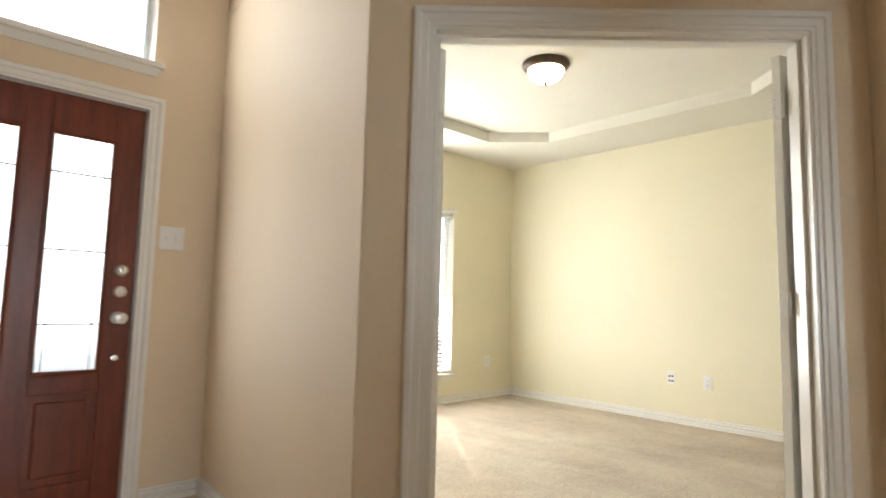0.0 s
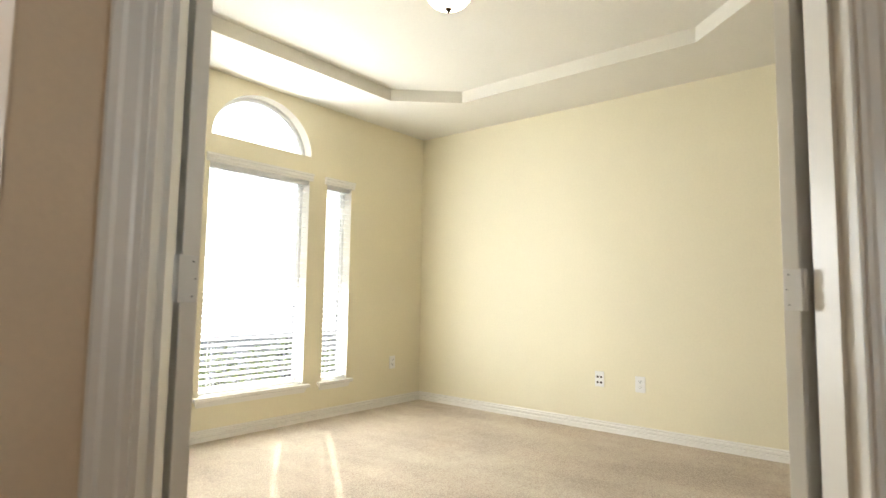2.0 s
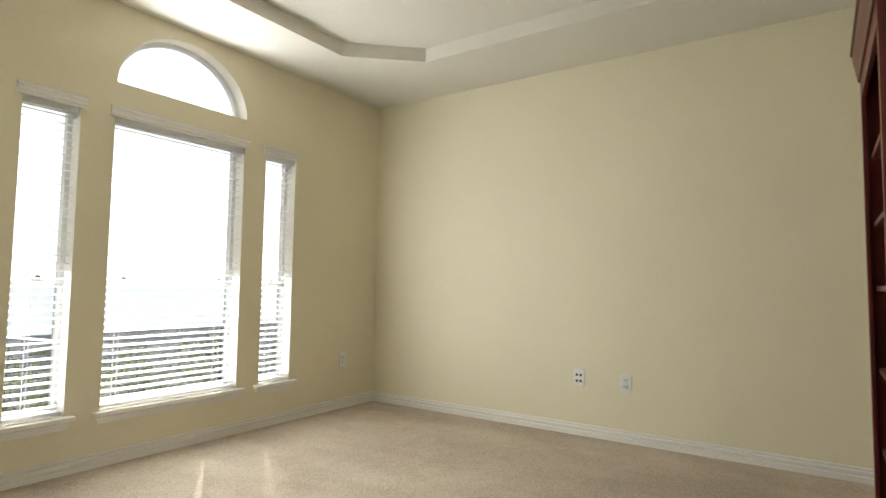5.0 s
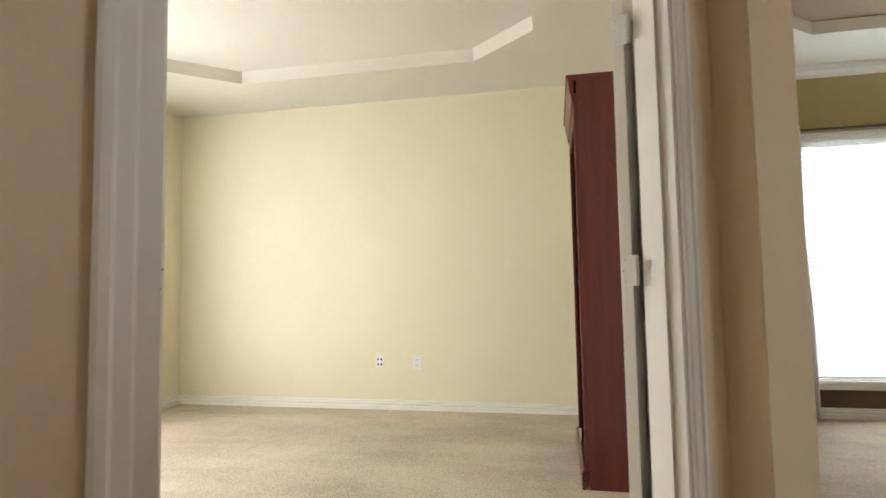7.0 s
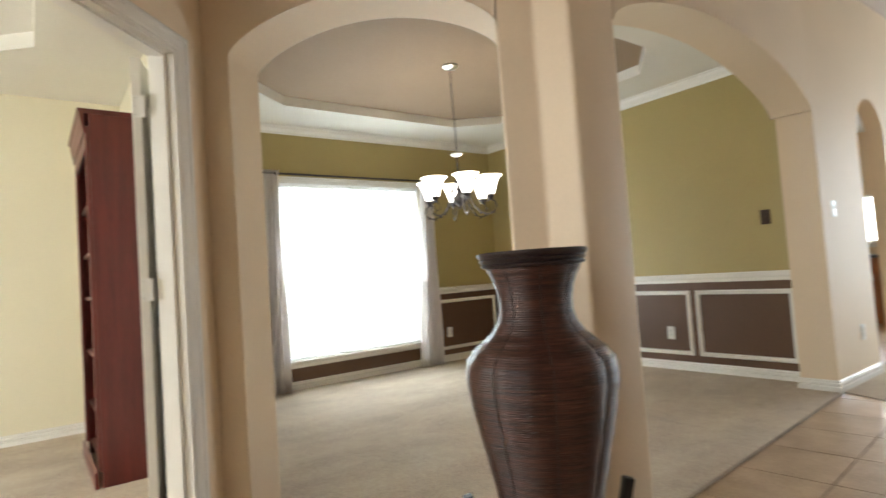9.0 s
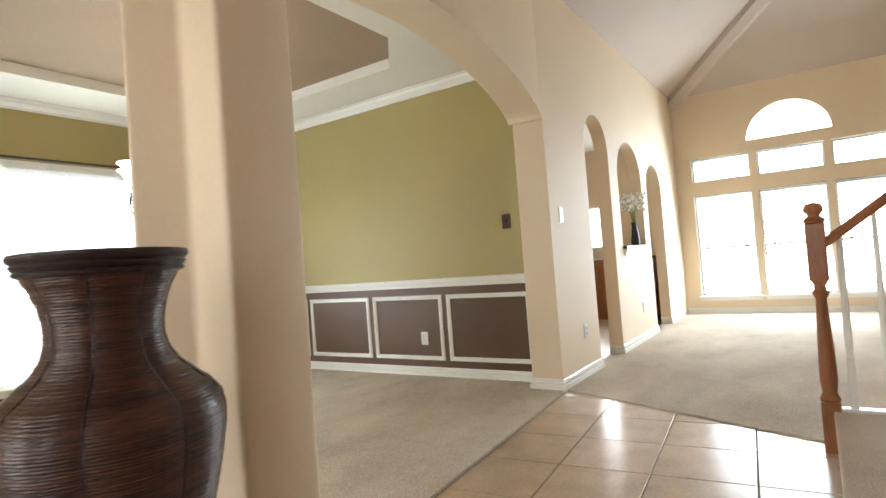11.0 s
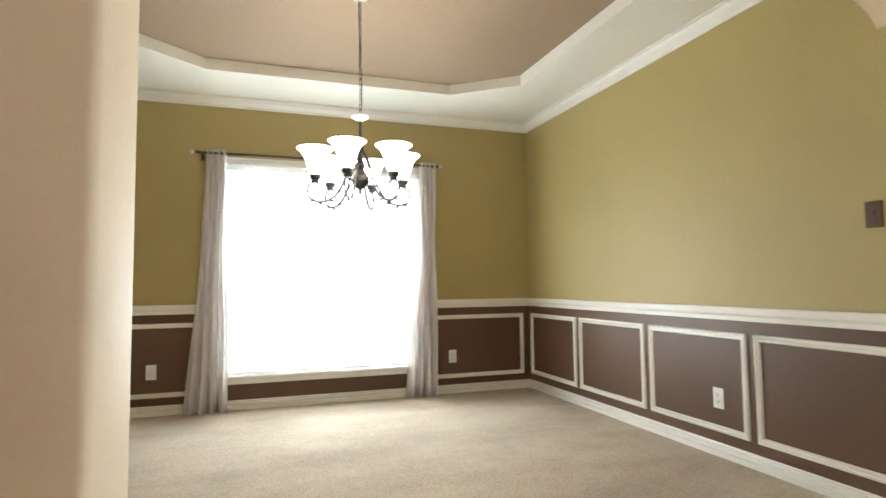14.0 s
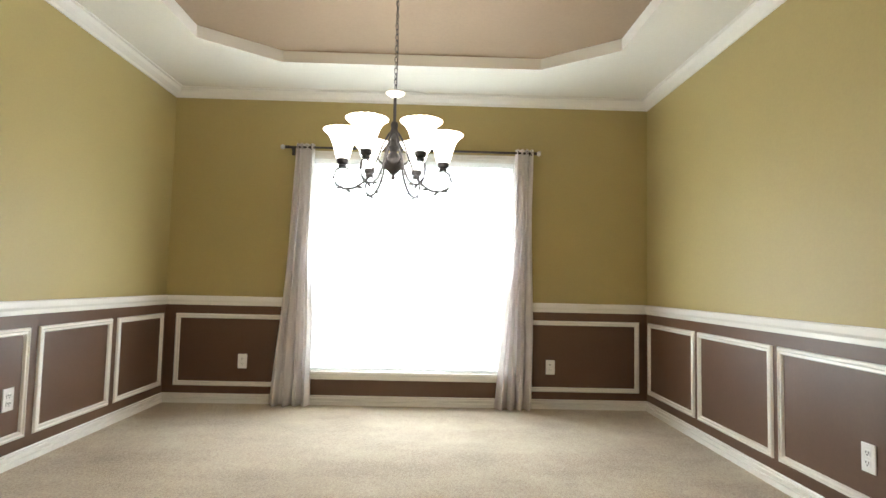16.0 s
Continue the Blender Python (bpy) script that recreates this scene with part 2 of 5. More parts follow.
def finish(name, bm, mats, smooth=False):
    bmesh.ops.recalc_face_normals(bm, faces=bm.faces)
    me = bpy.data.meshes.new(name)
    bm.to_mesh(me)
    bm.free()
    for mt in (mats if isinstance(mats, (list, tuple)) else [mats]):
        me.materials.append(mt)
    if smooth:
        me.shade_smooth()
        me.set_sharp_from_angle(angle=radians(40))
    return me


def part(name, bm, mat, parent=None, label="", smooth=False):
    ob = new(name, finish(name, bm, mat, smooth))
    ob.parent = parent
    return tagged(ob, label)


def piece(name, me, parent, m=None):
    ob = new(name, me)
    ob.parent = parent
    if m is not None:
        ob.matrix_basis = m
    return ob


def thing(name, label, category, m=None, group="", kind=""):
    ob = new(name)
    ob.empty_display_size = 0.1
    if m is not None:
        ob.matrix_basis = m
    return tagged(ob, label, category, group, kind)


def structure(name, bm, mat, label="", smooth=False):
    return tagged(new(name, finish(name, bm, mat, smooth)), label, name.split("_")[0], kind="structure")


def arch_z(kind, s, s0, s1, spring, rise):
    u = (2 * s - s0 - s1) / (s1 - s0)
    u = max(-1.0, min(1.0, u))
    if kind == "round":
        return spring + rise * math.sqrt(max(0.0, 1 - u * u))
    return spring + rise * (0.55 * math.sqrt(max(0.0, 1 - u * u)) + 0.45 * (1 - u * u))


def wall(name, p0, p1, thick, top, openings=(), mats=None, label="", bottom=0.0, parts=28):
    """An upright wall from p0 to p1; thick goes to the left of that way. An opening is (s0, s1, bottom, top or spring, rise, kind)."""
    p0, p1 = Vector((*p0, 0)), Vector((*p1, 0))
    d = (p1 - p0)
    length = d.length
    d.normalize()
    nrm = Vector((-d.y, d.x, 0)) * thick
    cuts = {0.0, length}
    for o in openings:
        n = parts if o[4] else 1
        for k in range(n + 1):
            u = -math.cos(math.pi * k / n)
            cuts.add(o[0] + (o[1] - o[0]) * (u + 1) / 2)
    cuts = sorted(cuts)
    bm = bmesh.new()

    def at(s, z, back):
        q = p0 + d * s + (nrm if back else Vector())
        return (q.x, q.y, z)

    for a_, b_ in zip(cuts, cuts[1:]):
        if b_ - a_ < 1e-6:
            continue
        mid = (a_ + b_) / 2
        holes = []
        for s0, s1, zb, zt, rise, kind in openings:
            if s0 < mid < s1:
                h = (arch_z(kind, a_, s0, s1, zt, rise), arch_z(kind, b_, s0, s1, zt, rise)) if rise else (zt, zt)
                holes.append((zb, h))
        holes.sort(key=lambda q: q[0])
        lo = (bottom, bottom)
        for zb, h in holes + [(top, None)]:
            if zb - min(lo) > 1e-5:
                quad(bm, [at(a_, lo[0], 0), at(b_, lo[1], 0), at(b_, zb, 0), at(a_, zb, 0)], 0)
                quad(bm, [at(a_, lo[0], 1), at(b_, lo[1], 1), at(b_, zb, 1), at(a_, zb, 1)], 1)
                if h:
                    quad(bm, [at(a_, zb, 0), at(b_, zb, 0), at(b_, zb, 1), at(a_, zb, 1)], 2)
            if h:
                quad(bm, [at(a_, h[0], 0), at(b_, h[1], 0), at(b_, h[1], 1), at(a_, h[0], 1)], 2)
                lo = h
    quad(bm, [at(0, top, 0), at(length, top, 0), at(length, top, 1), at(0, top, 1)], 2)
    for s in (0, length):
        low = max([bottom] + [o[3] for o in openings if o[2] <= bottom and min(abs(o[0] - s), abs(o[1] - s)) < 1e-4])
        quad(bm, [at(s, low, 0), at(s, top, 0), at(s, top, 1), at(s, low, 1)], 2)
    for s0, s1, zb, zt, rise, kind in openings:
        for s in (s0, s1):
            if min(s, length - s) < 1e-4:
                continue
            quad(bm, [at(s, zb, 0), at(s, zt, 0), at(s, zt, 1), at(s, zb, 1)], 2)
    bmesh.ops.remove_doubles(bm, verts=bm.verts, dist=1e-5)
    me = bpy.data.meshes.new(name)
    bm.to_mesh(me)
    bm.free()
    for mt in mats:
        me.materials.append(mt)
    return tagged(new(name, me), label, "wall", kind="structure")


def sweep(bm, pts, prof, closed=False):
    """A moulding along points on a wall's foot line; the profile is (out to the left of the way, up)."""
    n = len(pts)
    pts = [Vector((*p, 0)) for p in pts]
    rings = []
    for i in range(n):
        dirs = []
        if closed or i > 0:
            dirs.append((pts[i] - pts[i - 1]).normalized())
        if closed or i < n - 1:
            dirs.append((pts[(i + 1) % n] - pts[i]).normalized())
        ns = [Vector((-q.y, q.x, 0)) for q in dirs]
        m = sum(ns, Vector()).normalized()
        m = m / max(0.3, m.dot(ns[0]))
        rings.append([bm.verts.new(pts[i] + m * o + Vector((0, 0, z))) for o, z in prof])
    pairs = list(zip(rings, rings[1:])) + ([(rings[-1], rings[0])] if closed else [])
    k = len(prof)
    for a_, b_ in pairs:
        for j in range(k):
            bm.faces.new((a_[j], a_[(j + 1) % k], b_[(j + 1) % k], b_[j]))
    if not closed:
        bm.faces.new(rings[0])
        bm.faces.new(rings[-1][::-1])
    return bm


def border(bm, origin, u, n, w, h, prof, sides="lrtb"):
    """A moulded frame on an upright wall: origin is its lower corner, u along the wall, n out of it; profile is (inward, out)."""
    o, u, n, v = Vector(origin), Vector(u), Vector(n), Vector((0, 0, 1))
    corners = [(0, 0), (w, 0), (w, h), (0, h)]
    inw = [(1, 1), (-1, 1), (-1, -1), (1, -1)]
    open_foot = "b" not in sides
    rings = []
    for (cu, cv), (iu, iv) in zip(corners, inw):
        if open_foot and cv == 0:
            iv = 0
        rings.append([bm.verts.new(o + u * (cu + iu * a_) + v * (cv + iv * a_) + n * b_) for a_, b_ in prof])
    order = [(1, 2), (2, 3), (3, 0)] + ([] if open_foot else [(0, 1)])
    k = len(prof)
    for i, j in order:
        for q in range(k):
            bm.faces.new((rings[i][q], rings[i][(q + 1) % k], rings[j][(q + 1) % k], rings[j][q]))
    if open_foot:
        bm.faces.new(rings[1])
        bm.faces.new(rings[0][::-1])
    return bm


BASE_PROF = [(0, 0), (0.019, 0), (0.019, 0.040), (0.008, 0.043), (0.008, 0.051), (0.016, 0.054), (0.016, 0.068), (0.006, 0.071), (0.006, 0.077), (0.010, 0.081), (0.006, 0.089), (0, 0.09)]
RAIL_PROF = [(0, 0.815), (0.014, 0.815), (0.016, 0.84), (0.026, 0.855), (0.030, 0.885), (0.024, 0.893), (0, 0.893)]
CROWN_PROF = [(0, 2.572), (0.012, 2.572), (0.018, 2.590), (0.05, 2.615), (0.062, 2.64), (0.08, 2.642), (0.08, 2.65), (0, 2.65)]
CASE_PROF = [(0, 0), (0, 0.018), (0.008, 0.022), (0.022, 0.022), (0.028, 0.016), (0.05, 0.014), (0.056, 0.010), (0.068, 0.010), (0.068, 0)]
PANEL_PROF = [(0, 0), (0.004, 0.013), (0.016, 0.018), (0.022, 0.011), (0.034, 0.013), (0.040, 0)]

# ---- plan ----
H, HIGH = 2.65, 3.2
R2 = math.sqrt(0.5)
V = (2.672, 0.70)                     # inner corner between the study door and the first dining arch
DOOR_D = (-0.713, 0.701)              # along the study door wall
DOOR_T = 0.108
LX = 1.428                            # foyer wall beside the front door
DOOR_L = (V[0] - LX) / 0.713
LY = V[1] + DOOR_L * 0.701
C0 = (1.775, -0.215)                   # edges of the pier between the dining arches
C1, C2, C3, C4, C5 = (1.704, -0.362), (1.52, -0.36), (1.515, -0.645), (1.775, -0.656), (1.95, -0.42)
JX, JY = 1.745, -3.30                # far jamb of the second dining arch
SX, SY, SW, SS = 5.44, 4.568, 1.50, 0.69   # study: east, north, west, south
DX, DN, DS = 5.54, 0.543, -3.51       # dining room: east, north, south
LIV = -8.21                           # far wall of the living room

# ---- structure ----
B, C, D, O = M_FOYER, M_STUDY, M_TRIM, M_OLIVE
FY = 3.45                             # front wall
FX = 1.525                            # that wall's foot at the front wall
wall("wall_foyer_west_of_study", (FX + 0.08, 4.75), (LX, LY), 0.13, HIGH, mats=(B, C, B), label="beige painted foyer wall beside the front door")
DOOR_S = (0.199, 1.517)
wall("wall_study_door", (LX, LY), V, DOOR_T, HIGH, [(DOOR_L - DOOR_S[1], DOOR_L - DOOR_S[0], 0, 2.02, 0, "")], (B, C, D), "beige diagonal wall with a double door opening")
wall("wall_study_south", (2.79, DN), (DX, DN), SS - DN, H + 0.15, mats=(O, C, O), label="wall between study and dining room, cream and olive")
wall("wall_study_east", (SX, SS), (SX, 4.75), -0.14, H + 0.15, mats=(C, C, C), label="cream painted study wall")
WINS = [(2.70, 2.97), (3.15, 4.02), (4.205, 4.48)]
ZB, ZT = 0.315, 1.99
ops = [(a_ - LX, b_ - LX, ZB, ZT, 0, "") for a_, b_ in WINS] + [(3.152 - LX, 4.028 - LX, 2.185, 2.186, 0.385, "round")]
wall("wall_study_north", (LX, SY), (SX + 0.14, SY), 0.15, H + 0.15, ops, (C, C, M_TRIM), "cream study wall with three windows and an arched light")
seg = (Vector(C0) - Vector(V)).length
wall("wall_dining_arch_1", V, C0, 0.275, HIGH, [(0.12, seg, 0, 2.057, 0.21, "soft")], (B, B, B), "beige wall with a soft arched opening")
bm = prism(bmesh.new(), [C0, C1, C2, C3, C4, C5], 0, HIGH)
es = [e_ for e_ in bm.edges if abs(e_.verts[0].co.z - e_.verts[1].co.z) > 1]
bmesh.ops.bevel(bm, geom=es, offset=0.018, segments=3, affect="EDGES", profile=0.5)
structure("wall_pier", bm, B, "beige pier between the two dining arches", True)
al = (Vector((JX, JY)) - Vector(C3)).length
wall("wall_dining_arch_2", C3, (JX, JY), 0.275, HIGH, [(0.0, al, 0, 2.057, 0.29, "soft")], (B, B, B), "beige wall with a wide arched opening")
wall("wall_arch_stub", (JX, JY), (JX, -3.63), 0.25, HIGH, mats=(M_FOYER_SQUARE,) * 3, label="beige end of the arch wall")
KY = -3.63
wall("wall_kitchen", (JX, KY), (JX, LIV - 0.1), 0.13, HIGH, [(o_[0] + KY, o_[1] + KY, o_[2], o_[3], o_[4], "round") for o_ in
     ((4.20, 4.88, 0, 2.0, 0.31), (5.16, 6.10, 1.03, 1.80, 0.40), (6.33, 7.10, 0, 1.75, 0.32))], (M_FOYER_SQUARE,) * 3, "beige wall with arched kitchen openings")
wall("wall_dining_south", (JX + 0.25, DS), (DX, DS), -0.12, H + 0.15, mats=(O, B, O), label="olive dining wall over brown wainscot")
DW = (-0.62, -2.36, 0.29, 2.09)
wall("wall_dining_east", (DX, DS - 0.12), (DX, DN), -0.15, H + 0.15, [(DW[1] - DS + 0.12, DW[0] - DS + 0.12, DW[2], DW[3], 0, "")], (O, O, M_TRIM), "olive dining wall with a wide window")
wall("wall_front", (-3.6, FY), (FX, FY), 0.15, 4.6, [(0.238 + 3.6, 1.148 + 3.6, 0, 2.0, 0, ""), (0.15 + 3.6, 1.15 + 3.6, 2.25, 3.0, 0, "")], (B, B, M_TRIM), "beige front wall with entry door and transom")
wall("wall_foyer_west", (-3.6, LIV), (-3.6, FY), 0.15, 5.2, mats=(B, B, B), label="plain beige wall")
FW = [(0.775, 1.53), (-0.09, 0.69), (-0.94, -0.175)]
ops = []
for a_, b_ in FW:
    ops += [(a_ + 3.6, b_ + 3.6, 0.26, 1.72, 0, ""), (a_ + 3.6, b_ + 3.6, 1.92, 2.26, 0, "")]
ops.append((-0.20 + 3.6, 0.79 + 3.6, 2.42, 2.421, 0.46, "round"))
wall("wall_living_far", (-3.6, LIV), (JX, LIV), -0.15, 5.2, ops, (B, B, M_TRIM), "beige living room wall with tall windows and an arched light")
wall("wall_kitchen_far", (JX, LIV), (5.6, LIV), -0.15, H + 0.1, [(2.75 - JX, 3.55 - JX, 1.08, 1.75, 0, "")], (B, B, M_TRIM), "tan kitchen wall with a window")
wall("wall_kitchen_east", (5.6, LIV), (5.6, DS - 0.12), -0.1, H + 0.1, mats=(B, B, B), label="tan kitchen wall")


def slab(name, poly, z0, z1, mat, label):
    ob = structure(name, prism(bmesh.new(), poly, z0, z1), mat, label)
    return ob


slab("floor_study", [(SW - 0.1, LY - 0.02), (2.66, SS - 0.1), (SX + 0.1, SS - 0.1), (SX + 0.1, SY + 0.1), (SW - 0.1, SY + 0.1)], -0.1, 0.010, M_CARPET, "beige cut-pile carpet with vacuum marks")
slab("floor_dining", [(2.76, 0.58), (1.86, -0.33), (1.53, -0.66), (1.735, -3.32), (JX + 0.1, -3.55), (DX + 0.1, -3.55), (DX + 0.1, 0.6)], -0.1, 0.010, M_CARPET, "beige cut-pile carpet")
slab("floor_living", [(1.74, -3.33), (JX + 0.1, -3.4), (JX + 0.1, LIV - 0.1), (-3.7, LIV - 0.1), (-3.7, -2.66), (0.14, -2.66)], -0.1, 0.010, M_CARPET, "beige carpet in the living room")
slab("floor_kitchen", [(JX + 0.05, -3.6), (5.7, -3.6), (5.7, LIV - 0.1), (JX + 0.05, LIV - 0.1)], -0.1, 0.002, M_TILE, "tan kitchen floor")
slab("floor_foyer", [(-3.7, FY + 0.1), (FX + 0.1, FY + 0.1), (LX + 0.1, LY), (2.70, 0.58), (1.90, -0.30), (1.70, -0.55), (1.80, -3.40), (0.16, -2.75), (-3.7, -2.75)], -0.12, -0.006, M_GROUT, "grout bed of the foyer floor")


def tray_ceiling(name, x0, x1, y0, y1, hole, rise, mats, label, cut):
    """A flat ceiling with an eight-sided recess: hole is (x0, x1, y0, y1, cut along x, cut along y)."""
    hx0, hx1, hy0, hy1, cx, cy = hole
    ring = [(hx0 + cx, hy0), (hx1 - cx, hy0), (hx1, hy0 + cy), (hx1, hy1 - cy), (hx1 - cx, hy1), (hx0 + cx, hy1), (hx0, hy1 - cy), (hx0, hy0 + cy)]
    outer = [(x0, y0), (x1, y0), (x1, y0), (x1, y1), (x1, y1), (x0, y1), (x0, y1), (x0, y0)]
    for i, p in cut.items():
        outer[i] = p
    bm = bmesh.new()
    for i in range(8):
        j = (i + 1) % 8
        pts = [(*outer[i], H), (*outer[j], H), (*ring[j], H), (*ring[i], H)]
        if outer[i] == outer[j]:
            pts = pts[1:]
        quad(bm, pts, 0)
        quad(bm, [(*ring[i], H), (*ring[j], H), (*ring[j], H + rise), (*ring[i], H + rise)], 1)
    quad(bm, [(*p, H + rise) for p in ring], 2)
    rim = [p for i, p in enumerate(outer) if p != outer[i - 1]]
    quad(bm, [(*p, H + rise + 0.06) for p in rim], 0)
    bmesh.ops.remove_doubles(bm, verts=bm.verts, dist=1e-5)
    me = bpy.data.meshes.new(name)
    bm.to_mesh(me)
    bm.free()
    for mt in mats:
        me.materials.append(mt)
    return tagged(new(name, me), label, "ceiling", kind="structure")


tray_ceiling("ceiling_study", 1.5, SX + 0.05, SS - 0.05, SY + 0.05, (2.15, 4.782, 1.275, 4.003, 0.40, 0.443), 0.10, (M_CEIL, M_CEIL, M_CEIL), "white textured tray ceiling", {0: (2.80, SS - 0.05), 7: (1.52, 1.97)})
tray_ceiling("ceiling_dining", 1.79, DX + 0.05, DS - 0.05, DN + 0.05, (2.50, 4.88, -2.93, -0.05, 0.38, 0.48), 0.085, (M_CEIL, M_TRIM, M_TRAY), "white tray ceiling with a tan painted recess", {5: (2.72, DN + 0.05), 6: (1.79, -0.36)})
slab("ceiling_kitchen", [(JX + 0.05, -3.6), (5.7, -3.6), (5.7, LIV - 0.1), (JX + 0.05, LIV - 0.1)], H, H + 0.06, M_CEIL, "flat kitchen ceiling")
bm = bmesh.new()
xr, zr = -0.95, 4.55
k_ = (JX - xr)
A_, B_, R1_, R2_ = (JX + 0.05, LIV - 0.05, HIGH), (JX + 0.9, FY + 0.1, HIGH), (xr, LIV + k_, zr), (xr, FY + 0.1, zr)
quad(bm, [(JX, LIV, HIGH), (JX, FY + 0.1, HIGH), R2_, R1_])
quad(bm, [(-3.64, LIV, HIGH), (-3.64, FY + 0.1, HIGH), R2_, R1_])
bm.faces.new([bm.verts.new(p) for p in ((JX, LIV, HIGH), (-3.64, LIV, HIGH), R1_)])
quad(bm, [(JX - 0.01, LIV, HIGH), (JX + 1.2, LIV, HIGH), (JX + 1.2, FY + 0.1, HIGH), (JX - 0.01, FY + 0.1, HIGH)])
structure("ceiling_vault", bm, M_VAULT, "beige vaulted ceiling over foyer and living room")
bm = tube(bmesh.new(), [(JX, LIV, HIGH), R1_], 0.15, 8)
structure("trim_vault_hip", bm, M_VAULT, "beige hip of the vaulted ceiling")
bm = bmesh.new()
box(bm, -60, 60, -60, 80, -0.40, -0.22)
structure("ground", bm, M_SOIL, "mulched ground outside the house")

# ---- trim ----
bm = bmesh.new()
sweep(bm, [(SX, SS), (SX, SY), (SW, SY)], BASE_PROF)
sweep(bm, [(2.8, SS), (SX, SS)], BASE_PROF)
sweep(bm, [(SW, SY), (SW, LY + 0.06)], BASE_PROF)
structure("baseboard_study", bm, M_TRIM, "white stepped baseboard")
bm = bmesh.new()
sweep(bm, [(JX + 0.25, DS), (DX, DS), (DX, DN), (2.93, DN)], BASE_PROF)
structure("baseboard_dining", bm, M_TRIM, "white stepped baseboard")
bm = bmesh.new()
sweep(bm, [(JX + 0.25, DS), (JX + 0.25, JY), (JX, JY), (JX, -4.20)], [(-o_, z_) for o_, z_ in BASE_PROF])
sweep(bm, [(JX + 0.13, -4.88), (JX, -4.88), (JX, -6.33), (JX + 0.13, -6.33)], [(-o_, z_) for o_, z_ in BASE_PROF])
sweep(bm, [(JX + 0.13, -7.10), (JX, -7.10), (JX, LIV), (-3.6, LIV)], [(-o_, z_) for o_, z_ in BASE_PROF])
structure("baseboard_living", bm, M_TRIM, "white stepped baseboard")
bm = bmesh.new()
sweep(bm, [(1.225, FY), (FX, FY), (LX, LY), (LX + 0.09 * R2, LY - 0.09 * R2)], [(-o_, z_) for o_, z_ in BASE_PROF])
structure("baseboard_foyer", bm, M_TRIM, "white stepped baseboard")
bm = bmesh.new()
pier = [C0, C1, C2, C3, C4]
sweep(bm, pier, [(-o_, z_) for o_, z_ in BASE_PROF])
structure("baseboard_pier", bm, M_TRIM, "white stepped baseboard round the pier")
room = [(JX + 0.27, DS), (DX, DS), (DX, DN), (2.93, DN)]
bm = sweep(bmesh.new(), [(JX + 0.27, DS), (DX, DS), (DX, DW[1] - 0.03)], RAIL_PROF)
sweep(bm, [(DX, DW[0] + 0.03), (DX, DN), (2.93, DN)], RAIL_PROF)
structure("trim_chair_rail", bm, M_TRIM, "white moulded chair rail")
bm = sweep(bmesh.new(), room + [(2.0, -0.40), (1.9, -0.63)], CROWN_PROF)
structure("trim_crown", bm, M_TRIM, "white crown moulding")
# brown wainscot boards, 4 mm proud of the olive wall
bm = bmesh.new()
z0 = 0.0
box(bm, JX + 0.26, DX, DS, DS + 0.004, z0, 0.82)
structure("wall_wainscot_south", bm, M_BROWN, "dark brown painted wainscot")
for y0, y1, zz in ((DS + 0.004, DW[1] - 0.02, 0.82), (DW[0] + 0.02, DN - 0.004, 0.82), (DW[1] - 0.02, DW[0] + 0.02, 0.24)):
    structure("wall_wainscot_east", box(bmesh.new(), DX - 0.004, DX, y0, y1, z0, zz), M_BROWN, "dark brown painted wainscot")
bm = bmesh.new()
box(bm, 2.93, DX, DN - 0.004, DN, z0, 0.82)
structure("wall_wainscot_north", bm, M_BROWN, "dark brown painted wainscot")


def panel_frame(origin, u, n, w, h):
    bm = border(bmesh.new(), origin, u, n, w, h, PANEL_PROF)
    return tagged(new("trim_panel_moulding", finish("trim_panel_moulding", bm, M_TRIM)), "white picture-frame moulding on brown wainscot", "trim", "wainscot panels", "structure")


for x0, x1 in ((4.675, 5.49), (3.795, 4.625), (2.93, 3.745), (2.06, 2.88)):
    panel_frame((x0, DS + 0.004, 0.15), (1, 0, 0), (0, 1, 0), x1 - x0, 0.595)
for x0, x1 in ((4.82, 5.49), (4.03, 4.75), (3.05, 3.96)):
    panel_frame((x0, DN - 0.004, 0.15), (1, 0, 0), (0, -1, 0), x1 - x0, 0.595)
for y0, y1 in ((-3.44, -2.48), (-0.50, 0.45)):
    panel_frame((DX - 0.004, y0, 0.15), (0, 1, 0), (-1, 0, 0), y1 - y0, 0.595)

# ---- study double door ----
dv, nv = Vector((*DOOR_D, 0)), Vector((-0.701, -0.713, 0))          # along the wall; out into the foyer
V3 = Vector((*V, 0))
lo = V3 + dv * DOOR_S[0]
W_ = DOOR_S[1] - DOOR_S[0]
bm = border(bmesh.new(), lo - dv * 0.066, dv, nv, W_ + 0.132, 2.086, CASE_PROF, "lrt")
structure("trim_study_door_casing", bm, M_TRIM, "white moulded door casing")
bm = border(bmesh.new(), lo - dv * 0.074 - nv * DOOR_T, dv, -nv, W_ + 0.148, 2.094, CASE_PROF, "lrt")
structure("trim_study_door_casing_inner", bm, M_TRIM, "white moulded door casing")
bm = border(bmesh.new(), lo - nv * (DOOR_T + 0.004), dv, nv, W_, 2.02, [(0, 0), (0, DOOR_T + 0.008), (0.014, DOOR_T + 0.008), (0.014, 0.078), (0.026, 0.078), (0.026, 0.042), (0.014, 0.042), (0.014, 0)], "lrt")
structure("trim_study_door_jamb", bm, M_TRIM, "white door jamb with stop")


